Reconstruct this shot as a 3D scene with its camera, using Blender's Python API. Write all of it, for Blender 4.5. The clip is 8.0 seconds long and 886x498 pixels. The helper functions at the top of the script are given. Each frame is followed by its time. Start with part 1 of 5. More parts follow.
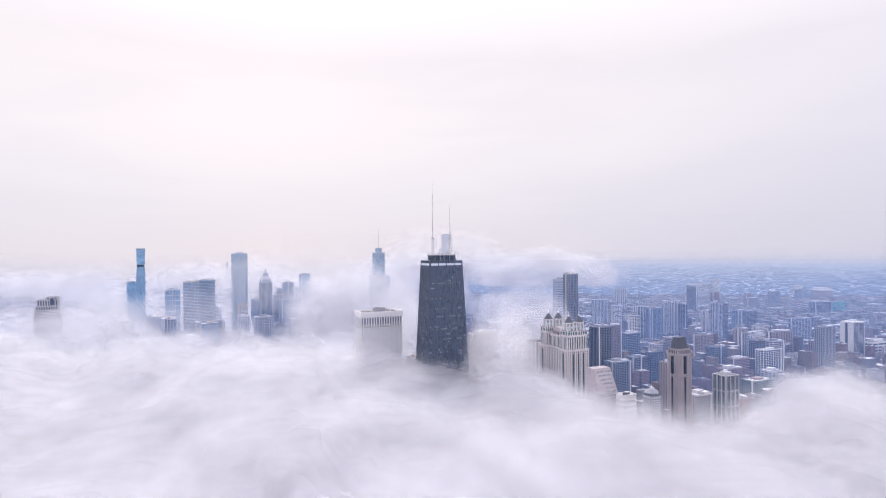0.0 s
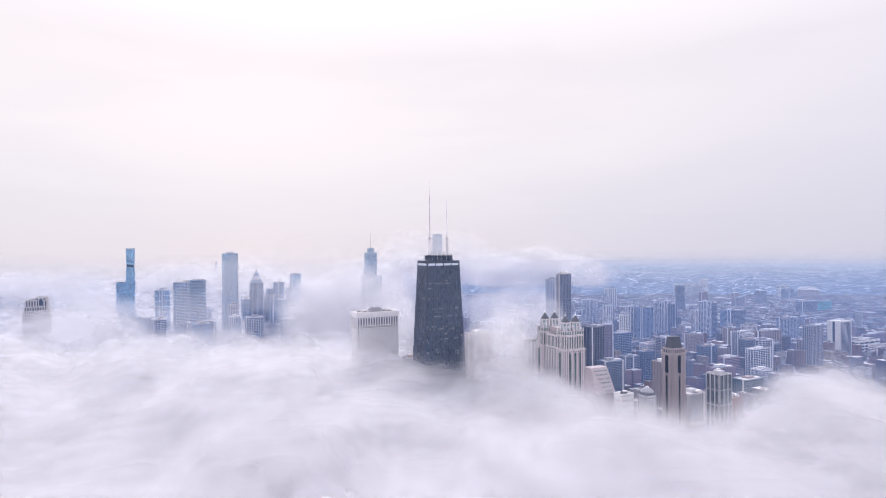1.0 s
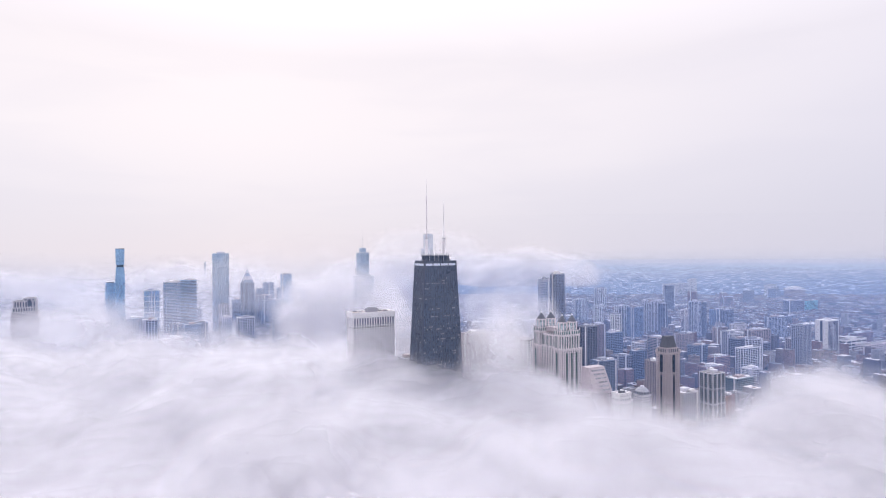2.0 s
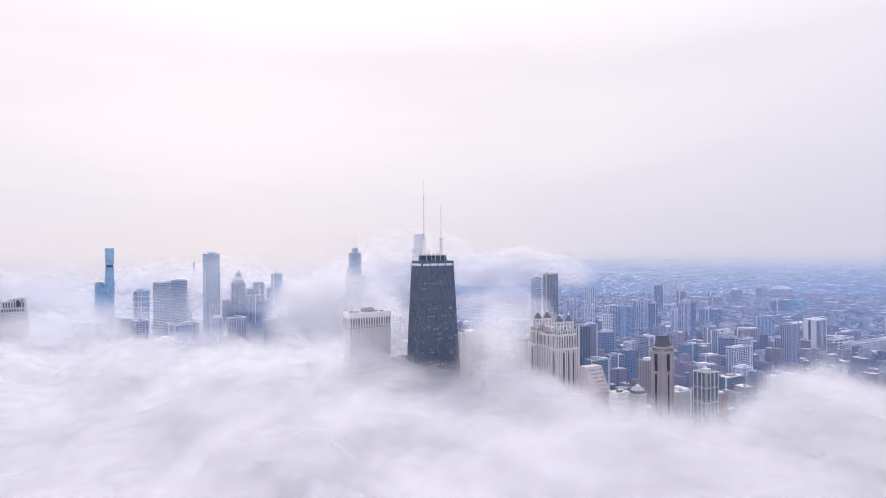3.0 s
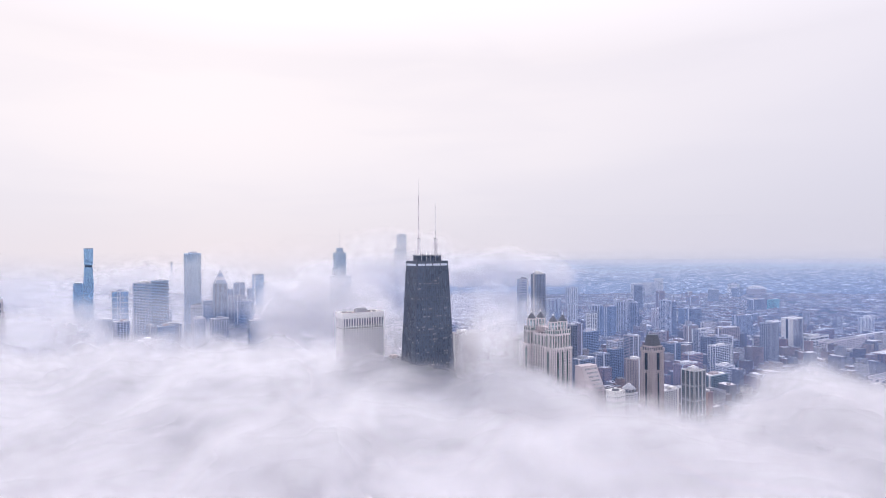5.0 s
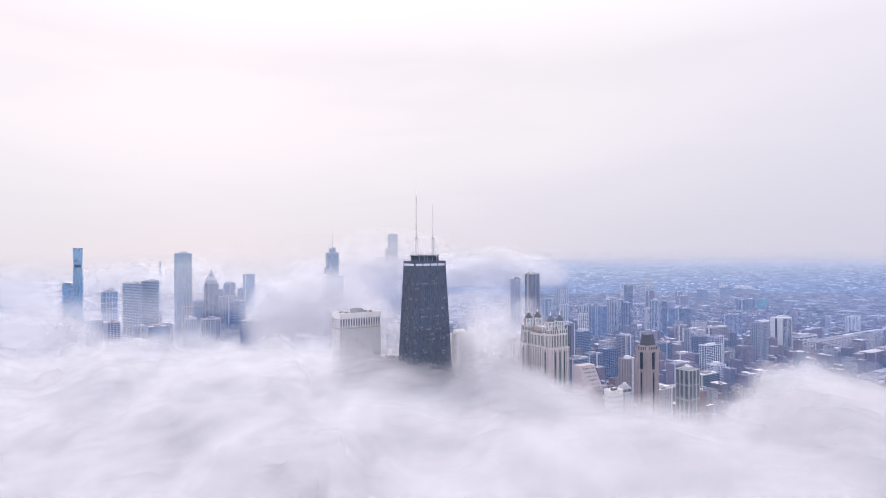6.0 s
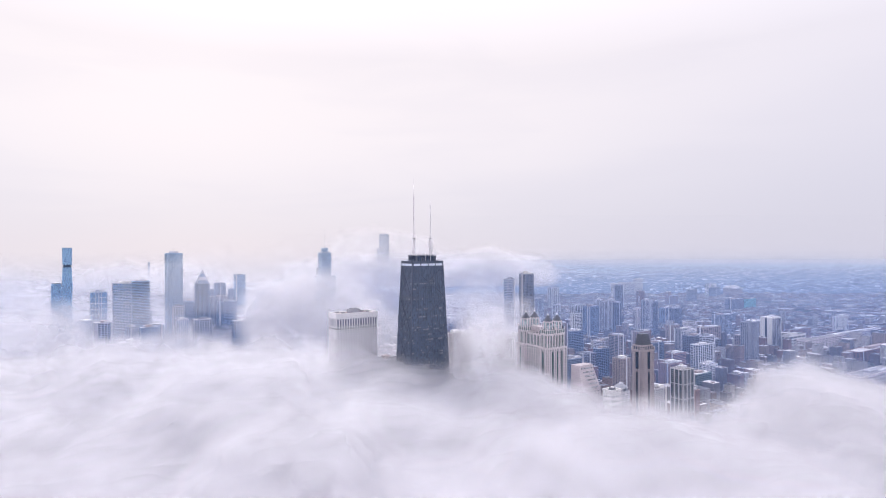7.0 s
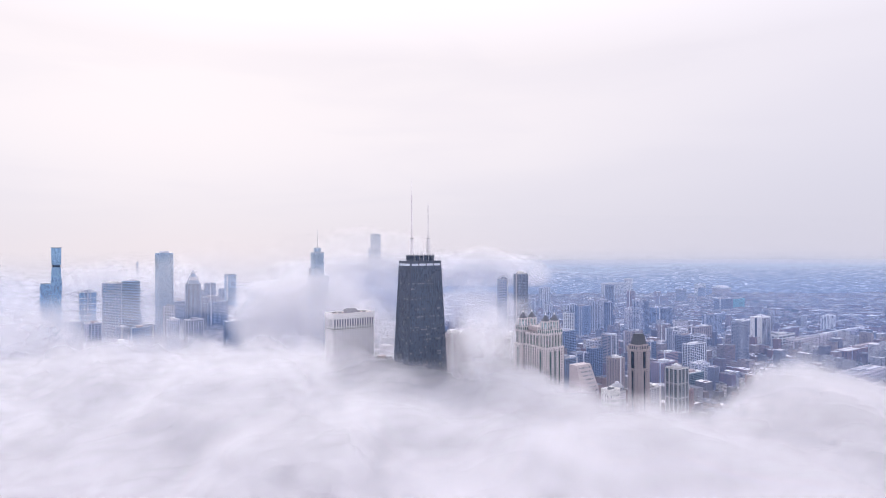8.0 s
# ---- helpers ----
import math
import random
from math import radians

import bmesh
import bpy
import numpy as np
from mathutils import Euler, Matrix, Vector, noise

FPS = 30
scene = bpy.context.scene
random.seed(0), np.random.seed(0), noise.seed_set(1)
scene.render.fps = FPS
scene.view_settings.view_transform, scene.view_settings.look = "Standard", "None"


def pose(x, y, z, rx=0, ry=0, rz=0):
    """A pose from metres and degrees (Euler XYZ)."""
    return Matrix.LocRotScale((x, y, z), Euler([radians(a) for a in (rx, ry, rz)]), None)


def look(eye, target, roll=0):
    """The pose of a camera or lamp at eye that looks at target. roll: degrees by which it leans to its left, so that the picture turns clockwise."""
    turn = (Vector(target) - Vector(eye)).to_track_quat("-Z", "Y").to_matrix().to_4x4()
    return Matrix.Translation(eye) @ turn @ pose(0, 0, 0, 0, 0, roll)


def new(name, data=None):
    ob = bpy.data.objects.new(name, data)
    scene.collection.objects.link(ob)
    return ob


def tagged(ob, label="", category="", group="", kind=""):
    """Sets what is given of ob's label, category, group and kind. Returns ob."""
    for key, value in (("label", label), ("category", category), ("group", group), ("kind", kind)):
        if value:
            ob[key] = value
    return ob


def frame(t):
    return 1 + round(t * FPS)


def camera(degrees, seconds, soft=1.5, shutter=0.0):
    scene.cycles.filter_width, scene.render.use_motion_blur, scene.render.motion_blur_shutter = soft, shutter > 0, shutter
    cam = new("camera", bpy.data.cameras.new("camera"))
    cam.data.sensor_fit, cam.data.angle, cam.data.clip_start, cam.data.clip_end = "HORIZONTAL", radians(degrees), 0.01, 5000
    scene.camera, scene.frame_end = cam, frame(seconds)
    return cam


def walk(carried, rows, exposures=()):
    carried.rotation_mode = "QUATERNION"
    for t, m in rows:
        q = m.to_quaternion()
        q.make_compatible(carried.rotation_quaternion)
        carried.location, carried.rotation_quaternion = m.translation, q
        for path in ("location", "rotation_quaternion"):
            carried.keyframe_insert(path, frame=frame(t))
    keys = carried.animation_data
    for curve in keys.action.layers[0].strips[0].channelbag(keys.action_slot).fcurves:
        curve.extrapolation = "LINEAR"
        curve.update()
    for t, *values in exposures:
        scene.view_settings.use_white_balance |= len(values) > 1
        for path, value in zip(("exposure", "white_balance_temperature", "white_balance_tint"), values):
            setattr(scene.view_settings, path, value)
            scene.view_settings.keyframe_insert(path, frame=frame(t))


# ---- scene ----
cam = camera(73.12, 8.0, soft=0.9)
# seconds, east, north, height, heading west of south, pitch, roll
ROWS = [
    (0.0, 358.86, 764.33, 357.22, 25.299, -0.004, -0.340),
    (0.5, 364.23, 762.17, 357.37, 25.840, -0.010, -0.338),
    (1.0, 369.55, 759.92, 357.50, 26.378, -0.015, -0.334),
    (1.5, 374.83, 757.58, 357.62, 26.914, -0.019, -0.329),
    (2.0, 380.06, 755.15, 357.73, 27.447, -0.023, -0.323),
    (2.5, 385.26, 752.63, 357.82, 27.977, -0.027, -0.316),
    (3.0, 390.40, 750.01, 357.90, 28.505, -0.030, -0.307),
    (3.5, 395.51, 747.30, 357.97, 29.031, -0.033, -0.297),
    (4.0, 400.57, 744.50, 358.03, 29.554, -0.036, -0.285),
    (4.5, 405.59, 741.61, 358.07, 30.074, -0.038, -0.273),
    (5.0, 410.56, 738.63, 358.11, 30.591, -0.039, -0.258),
    (5.5, 415.49, 735.55, 358.12, 31.107, -0.040, -0.243),
    (6.0, 420.38, 732.39, 358.13, 31.619, -0.041, -0.226),
    (6.5, 425.22, 729.13, 358.12, 32.129, -0.041, -0.208),
    (7.0, 430.02, 725.78, 358.10, 32.636, -0.041, -0.188),
    (7.5, 434.77, 722.34, 358.07, 33.141, -0.041, -0.168),
    (8.0, 439.48, 718.81, 358.02, 33.644, -0.039, -0.145),
]
walk(cam, [(t, pose(x, y, z, 90 + pitch, 0, 180 - yaw) @ pose(0, 0, 0, 0, 0, roll)) for t, x, y, z, yaw, pitch, roll in ROWS],
     [(0.0, 0.0), (8.0, 0.0)])
scene.cycles.transparent_max_bounces = 64

# ---- world and light ----
SUN_AZ, SUN_EL = 188.0, 24.0   # compass bearing and height of the veiled sun


def sun_dir():
    a, e = radians(SUN_AZ), radians(SUN_EL)
    return Vector((math.sin(a) * math.cos(e), math.cos(a) * math.cos(e), math.sin(e)))


class Nodes:
    """Short hand for building a node tree."""

    def __init__(self, tree):
        self.t = tree

    def add(self, kind, operation=""):
        n = self.t.nodes.new(kind)
        if operation:
            n.operation = operation
        return n

    def put(self, socket, value):
        if isinstance(value, bpy.types.NodeSocket):
            self.t.links.new(value, socket)
        else:
            socket.default_value = value

    def math(self, op, a, b=0.0, c=0.0, clamp=False):
        n = self.add("ShaderNodeMath", op)
        n.use_clamp = clamp
        for s, v in zip(n.inputs, (a, b, c)):
            self.put(s, v)
        return n.outputs[0]

    def mix(self, f, a, b, blend="MIX"):
        n = self.add("ShaderNodeMix")
        n.data_type, n.blend_type = "RGBA", blend
        self.put(n.inputs[0], f)
        self.put(n.inputs[6], a if not isinstance(a, tuple) else (*a, 1.0))
        self.put(n.inputs[7], b if not isinstance(b, tuple) else (*b, 1.0))
        return n.outputs[2]

    def span(self, v, a, b, lo=0.0, hi=1.0, smooth=True):
        n = self.add("ShaderNodeMapRange")
        n.interpolation_type = "SMOOTHSTEP" if smooth else "LINEAR"
        for i, x in enumerate((v, a, b, lo, hi)):
            self.put(n.inputs[i], x)
        return n.outputs[0]

    def noise(self, vec, scale, detail=4.0, rough=0.55, dist=0.0):
        n = self.add("ShaderNodeTexNoise")
        if vec is not None:
            self.put(n.inputs["Vector"], vec)
        n.inputs["Scale"].default_value = scale
        n.inputs["Detail"].default_value = detail
        n.inputs["Roughness"].default_value = rough
        n.inputs["Distortion"].default_value = dist
        return n.outputs["Fac"]

    def stretch(self, vec, sx, sy, sz):
        n = self.add("ShaderNodeVectorMath", operation="MULTIPLY")
        self.put(n.inputs[0], vec)
        n.inputs[1].default_value = (sx, sy, sz)
        return n.outputs[0]

    def split(self, vec):
        n = self.add("ShaderNodeSeparateXYZ")
        self.put(n.inputs[0], vec)
        return n.outputs


world = bpy.data.worlds.new("overcast_sky")
world.use_nodes = True
scene.world = world
wt = world.node_tree
wt.nodes.clear()
W = Nodes(wt)
way = W.add("ShaderNodeTexCoord").outputs["Generated"]
wx, wy, wz = W.split(way)
sky = W.add("ShaderNodeTexSky")
sky.sky_type, sky.sun_disc = "NISHITA", False
sky.sun_elevation, sky.sun_rotation = radians(SUN_EL), radians(SUN_AZ)
blue = W.add("ShaderNodeBackground")
W.put(blue.inputs[0], sky.outputs[0])
blue.inputs[1].default_value = 0.1
dot = W.add("ShaderNodeVectorMath", operation="DOT_PRODUCT")
W.put(dot.inputs[0], way)
dot.inputs[1].default_value = sun_dir()
toward = dot.outputs["Value"]
streak = W.noise(W.stretch(way, 1.0, 1.0, 5.0), 2.6, 5.0, 0.5, 0.6)
broad = W.noise(W.stretch(way, 1.0, 1.0, 2.5), 1.1, 2.0, 0.5)
base = W.mix(W.span(wz, -0.01, 0.32), (0.69, 0.675, 0.80), (0.875, 0.835, 0.93))
glow = W.math("MULTIPLY", W.span(toward, 0.45, 0.98), W.span(wz, 0.0, 0.22, 0.35, 1.0))
base = W.mix(W.math("MULTIPLY", glow, 0.95), base, (0.975, 0.905, 0.95))
base = W.mix(W.math("MULTIPLY", W.span(streak, 0.42, 0.68), W.span(wz, 0.02, 0.2, 0.30, 0.14)), base, (0.74, 0.715, 0.83))
base = W.mix(W.math("MULTIPLY", W.span(broad, 0.5, 0.7), 0.25), base, (0.97, 0.90, 0.94))
cloud = W.add("ShaderNodeBackground")
W.put(cloud.inputs[0], base)
W.put(cloud.inputs[1], W.span(wz, 0.30, 1.0, 1.0, 2.3, False))   # an overcast sky is brightest overhead
both = W.add("ShaderNodeMixShader")
both.inputs[0].default_value = 0.965   # cloud cover
wt.links.new(blue.outputs[0], both.inputs[1])
wt.links.new(cloud.outputs[0], both.inputs[2])
out = W.add("ShaderNodeOutputWorld")
wt.links.new(both.outputs[0], out.inputs[0])

sun = new("veiled_sun", bpy.data.lights.new("veiled_sun", "SUN"))
sun.data.energy, sun.data.angle, sun.data.color = 1.5, radians(25), (1.0, 0.955, 0.955)
sun.matrix_world = look((0, 0, 900), Vector((0, 0, 900)) - sun_dir())

# ---- materials ----


def material(name):
    m = bpy.data.materials.new(name)
    m.use_nodes = True
    m.node_tree.nodes.clear()
    return m, Nodes(m.node_tree)


def surface(name, color, rough=0.7, metal=0.0, vary=0.15, scale=0.08, streaks=0.0, bump=0.0, spec=0.5, island=0.0, per_object=0.0):
    """A weathered opaque surface: colour at two scales, rain streaks, fine relief."""
    m, N = material(name)
    at = N.add("ShaderNodeNewGeometry").outputs["Position"]
    big, fine = N.noise(at, scale, 4.0), N.noise(at, scale * 9, 3.0)
    c = N.mix(N.math("MULTIPLY", N.span(big, 0.3, 0.7), vary), color, tuple(v * 0.55 for v in color))
    c = N.mix(N.math("MULTIPLY", N.span(fine, 0.35, 0.7), vary * 0.8), c, tuple(min(1, v * 1.3) for v in color))
    if streaks:
        run = N.noise(N.stretch(at, 1.0, 1.0, 0.06), 0.35, 3.0)
        c = N.mix(N.math("MULTIPLY", N.span(run, 0.5, 0.75), streaks), c, tuple(v * 0.45 for v in color))
    if per_object:
        r = N.add("ShaderNodeObjectInfo").outputs["Random"]
        c = N.mix(N.math("MULTIPLY", r, per_object), c, tuple(v * 0.5 for v in color))
    p = N.add("ShaderNodeBsdfPrincipled")
    N.put(p.inputs["Base Color"], c)
    p.inputs["Metallic"].default_value = metal
    p.inputs["Specular IOR Level"].default_value = spec
    N.put(p.inputs["Roughness"], N.span(fine, 0.2, 0.8, max(rough - 0.12, 0.03), min(rough + 0.12, 1.0)))
    if bump:
        b = N.add("ShaderNodeBump")
        b.inputs["Strength"].default_value = bump
        N.put(b.inputs["Height"], fine)
        N.put(p.inputs["Normal"], b.outputs[0])
    o = N.add("ShaderNodeOutputMaterial")
    m.node_tree.links.new(p.outputs[0], o.inputs[0])
    return m


def glazing(name, color, floor=3.6, bay=1.5, metal=0.6, rough=0.12, dark=0.5):
    """Coated window glass: each pane tilts, is blinded or tinted a little differently."""
    m, N = material(name)
    at = N.add("ShaderNodeNewGeometry").outputs["Position"]
    cell = N.add("ShaderNodeVectorMath", operation="FLOOR")
    N.put(cell.inputs[0], N.stretch(at, 1 / bay, 1 / bay, 1 / floor))
    rnd = N.add("ShaderNodeTexWhiteNoise")
    N.put(rnd.inputs["Vector"], cell.outputs[0])
    r = rnd.outputs["Value"]
    big = N.noise(at, 0.02, 3.0)
    c = N.mix(N.math("MULTIPLY", r, dark), color, tuple(v * 0.45 for v in color))
    c = N.mix(N.math("MULTIPLY", N.span(r, 0.9, 1.0), 0.35), c, tuple(min(1.0, v * 1.6 + 0.08) for v in color))
    c = N.mix(N.math("MULTIPLY", N.span(big, 0.35, 0.7), 0.35), c, tuple(v * 0.65 for v in color))
    p = N.add("ShaderNodeBsdfPrincipled")
    N.put(p.inputs["Base Color"], c)
    p.inputs["Metallic"].default_value = metal
    N.put(p.inputs["Roughness"], N.span(r, 0.0, 1.0, rough, rough + 0.18))
    o = N.add("ShaderNodeOutputMaterial")
    m.node_tree.links.new(p.outputs[0], o.inputs[0])
    return m


M = {
    "black_metal": surface("black_anodised_aluminium", (0.085, 0.105, 0.155), 0.5, 0.3, 0.35, 0.03, 0.25),
    "dark_glass": glazing("bronze_dark_glass", (0.10, 0.14, 0.215), 3.4, 1.5, 0.5, 0.25, 0.25),
    "white_marble": surface("white_marble_cladding", (0.84, 0.83, 0.86), 0.6, 0, 0.14, 0.04, 0.2),
    "limestone": surface("warm_limestone_cladding", (0.80, 0.73, 0.75), 0.75, 0, 0.2, 0.05, 0.25),
    "pale_concrete": surface("pale_concrete", (0.64, 0.64, 0.70), 0.8, 0, 0.22, 0.05, 0.35),
    "grey_concrete": surface("grey_concrete", (0.37, 0.385, 0.44), 0.8, 0, 0.25, 0.05, 0.4),
    "white_paint": surface("white_painted_concrete", (0.80, 0.79, 0.79), 0.6, 0, 0.12, 0.06, 0.25),
    "pink_granite": surface("pink_granite", (0.52, 0.465, 0.49), 0.55, 0, 0.2, 0.07, 0.2),
    "brown_stone": surface("beige_brown_cladding", (0.47, 0.415, 0.435), 0.8, 0, 0.25, 0.05, 0.3),
    "brick": surface("red_brown_brick", (0.27, 0.165, 0.155), 0.85, 0, 0.35, 0.08, 0.3),
    "tan_brick": surface("tan_brick", (0.41, 0.345, 0.34), 0.85, 0, 0.3, 0.08, 0.3),
    "roof_grey": surface("grey_roof_gravel", (0.24, 0.24, 0.26), 0.95, 0, 0.4, 0.1),
    "roof_white": surface("white_roof_membrane", (0.64, 0.63, 0.65), 0.8, 0, 0.25, 0.08),
    "slate": surface("dark_slate_roof", (0.085, 0.095, 0.125), 0.6, 0.1, 0.35, 0.2, 0.3),
    "blue_glass": glazing("blue_coated_glass", (0.09, 0.18, 0.32), 3.6, 1.5, 0.75, 0.1),
    "pale_blue_glass": glazing("pale_blue_coated_glass", (0.27, 0.43, 0.64), 3.6, 1.5, 0.85, 0.1, 0.3),
    "silver_glass": glazing("silver_coated_glass", (0.46, 0.57, 0.71), 3.8, 1.6, 0.85, 0.2, 0.1),
    "navy_glass": glazing("navy_glass", (0.05, 0.085, 0.15), 3.5, 1.5, 0.7, 0.15),
    "teal_glass": glazing("teal_glass", (0.085, 0.20, 0.31), 3.6, 1.6, 0.7, 0.12),
    "window": glazing("room_windows", (0.075, 0.115, 0.20), 3.4, 1.8, 0.35, 0.15, 0.6),
    "lantern": glazing("pale_lantern_glass", (0.50, 0.63, 0.68), 4.0, 2.0, 0.6, 0.2, 0.25),
    "mast": surface("white_painted_steel", (0.80, 0.79, 0.81), 0.5, 0.0, 0.15, 0.3),
    "mast_red": surface("faded_red_grey_painted_steel", (0.68, 0.64, 0.69), 0.5, 0.0, 0.2, 0.3),
    "steel": surface("grey_galvanised_steel", (0.30, 0.31, 0.34), 0.45, 0.6, 0.25, 0.3),
}

# ---- building helpers ----


class Shape:
    """Collects simple solids into one mesh."""

    def __init__(self):
        self.v, self.f = [], []

    def hexa(self, corners):
        """Eight corners: four below and four above, both counter-clockwise."""
        n = len(self.v)
        self.v += [tuple(c) for c in corners]
        self.f += [tuple(n + i for i in q) for q in ((3, 2, 1, 0), (4, 5, 6, 7), (0, 1, 5, 4), (1, 2, 6, 5), (2, 3, 7, 6), (3, 0, 4, 7))]
        return self

    def box(self, x0, x1, y0, y1, z0, z1):
        return self.hexa([(x, y, z) for z in (z0, z1) for x, y in ((x0, y0), (x1, y0), (x1, y1), (x0, y1))])

    def bar(self, a, b, w, d=None):
        """A square bar from a to b."""
        a, b = Vector(a), Vector(b)
        q = (b - a).to_track_quat("Z", "Y")
        h, k = w / 2, (d or w) / 2
        s = [q @ Vector(c) for c in ((-h, -k, 0), (h, -k, 0), (h, k, 0), (-h, k, 0))]
        return self.hexa([a + c for c in s] + [b + c for c in s])

    def drum(self, x, y, z0, z1, r0, r1, n=16, sx=1.0, sy=1.0, turn=0.0):
        """A tapered round or many-sided solid."""
        k = len(self.v)
        for z, r in ((z0, r0), (z1, max(r1, 0.01))):
            for i in range(n):
                a = 2 * math.pi * (i + turn) / n
                self.v.append((x + sx * r * math.cos(a), y + sy * r * math.sin(a), z))
        self.f += [(k + i, k + (i + 1) % n, k + n + (i + 1) % n, k + n + i) for i in range(n)]
        self.f += [tuple(k + i for i in reversed(range(n))), tuple(k + n + i for i in range(n))]
        return self

    def prism(self, outline, z0, z1):
        """An upright solid on a counter-clockwise outline."""
        k, n = len(self.v), len(outline)
        self.v += [(x, y, z0) for x, y in outline] + [(x, y, z1) for x, y in outline]
        self.f += [(k + i, k + (i + 1) % n, k + n + (i + 1) % n, k + n + i) for i in range(n)]
        self.f += [tuple(k + i for i in reversed(range(n))), tuple(k + n + i for i in range(n))]
        return self

    def mesh(self, name, mat):
        me = bpy.data.meshes.new(name)
        me.from_pydata(self.v, [], self.f)
        me.materials.append(mat)
        me.update()
        return me


def thing(name, label, category, at=(0, 0, 0), group=""):
    ob = new(name)
    ob.empty_display_size = 5
    ob.location = at
    return tagged(ob, label, category, group)


def part(name, shape, mat, parent, label="", kind=""):
    """Links a shape, given in world metres, as one mesh under its parent."""
    o = parent.matrix_basis.translation if parent.parent is None else parent.parent.matrix_basis.translation
    shape.v = [(x - o.x, y - o.y, z - o.z) for x, y, z in shape.v]
    ob = new(name, shape.mesh(name, mat))
    ob.parent = parent
    return tagged(ob, label, kind=kind)


def facade(side, E, N, Wt, S, z0, z1, floor, bay, pier, span, deep):
    """Piers and spandrels of one side, standing proud of the glass core."""
    s = Shape()
    if side in ("north", "south"):
        a, b = Wt, E
        p, q = (N, N + deep) if side == "north" else (S - deep, S)
    else:
        a, b = S, N
        p, q = (E, E + deep) if side == "east" else (Wt - deep, Wt)
    n = max(2, round((b - a) / bay))
    if pier > 0:
        for i in range(n + 1):
            c = a + (b - a) * i / n
            lo, hi = max(a, c - pier / 2), min(b, c + pier / 2)
            s.box(lo, hi, p, q, z0, z1) if side in ("north", "south") else s.box(p, q, lo, hi, z0, z1)
    if span > 0:
        k = max(1, round((z1 - z0) / floor))
        back = 0.25 * deep
        pp, qq = (p, q - back) if side in ("north", "east") else (p + back, q)
        for i in range(k + 1):
            c = z0 + (z1 - z0) * i / k
            lo, hi = max(z0, c - span), min(z1, c + 0.1)
            if hi - lo < 0.05:
                continue
            s.box(a, b, pp, qq, lo, hi) if side in ("north", "south") else s.box(pp, qq, a, b, lo, hi)
    return s


def block(ob, E, N, Wt, S, z0, z1, wall, glass, floor=3.4, bay=4.0, pier=1.0, span=1.3, deep=0.5, roof="roof_grey", parapet=1.4, sides=("north", "east", "south", "west")):
    """One rectangular storey stack under a building: glass core, framed sides, flat roof with its parapet."""
    part("core", Shape().box(Wt, E, S, N, z0, z1), M[glass], ob)
    for side in sides:
        part("facade", facade(side, E, N, Wt, S, z0, z1, floor, bay, pier, span, deep), M[wall], ob)
    part("roof", Shape().box(Wt + 0.5, E - 0.5, S + 0.5, N - 0.5, z1, z1 + 0.4), M[roof], ob)
    if parapet:
        p = Shape()
        d = deep + 0.05
        p.box(Wt - d, E + d, N - 0.5, N + d, z1 + 0.003, z1 + parapet).box(Wt - d, E + d, S - d, S + 0.5, z1 + 0.003, z1 + parapet)
        p.box(E - 0.5, E + d, S + 0.5, N - 0.5, z1 + 0.003, z1 + parapet).box(Wt - d, Wt + 0.5, S + 0.5, N - 0.5, z1 + 0.003, z1 + parapet)
        part("parapet", p, M[wall], ob)


def rooftop(ob, E, N, Wt, S, z, seed, mat="grey_concrete", high=4.0):
    """A lift house and a few machines on a flat roof."""
    r = random.Random(seed)
    w, d = E - Wt, N - S
    cx, cy = Wt + w * r.uniform(0.4, 0.6), S + d * r.uniform(0.4, 0.6)
    part("lift_house", Shape().box(cx - w * 0.2, cx + w * 0.2, cy - d * 0.22, cy + d * 0.22, z + 0.4, z + 0.4 + high), M[mat], ob)
    for _ in range(3):
        x, y = Wt + w * r.uniform(0.12, 0.85), S + d * r.choice((0.12, 0.86))
        part("roof_machine", Shape().box(x - 1.6, x + 1.6, y - 1.2, y + 1.2, z + 0.4, z + 2.6), M["steel"], ob)


FOOTPRINTS = []


def tower(name, label, E, N, Wt, S, top, wall, glass, floor=3.4, bay=4.0, pier=1.0, span=1.3, deep=0.5, roof="roof_grey", parapet=1.6, category="skyscraper", machine=4.0):
    ob = thing(name, label, category, ((E + Wt) / 2, (N + S) / 2, 0))
    FOOTPRINTS.append((E, N, Wt, S))
    block(ob, E, N, Wt, S, 0, top - parapet, wall, glass, floor, bay, pier, span, deep, roof, parapet)
    if machine:
        rooftop(ob, E, N, Wt, S, top - parapet, int(abs(E * 7 + N)), ("grey_concrete", "pale_concrete", "white_paint", "tan_brick")[int(abs(E + N)) % 4], machine)
    return ob


# ---- the tapering black tower with crossed braces ----
HW, HD, TW, TD, HTOP = 40.4, 25.15, 24.4, 15.25, 340.0   # half widths at the foot and at the top


def hx(z):
    return HW + (TW - HW) * z / HTOP


def hy(z):
    return HD + (TD - HD) * z / HTOP


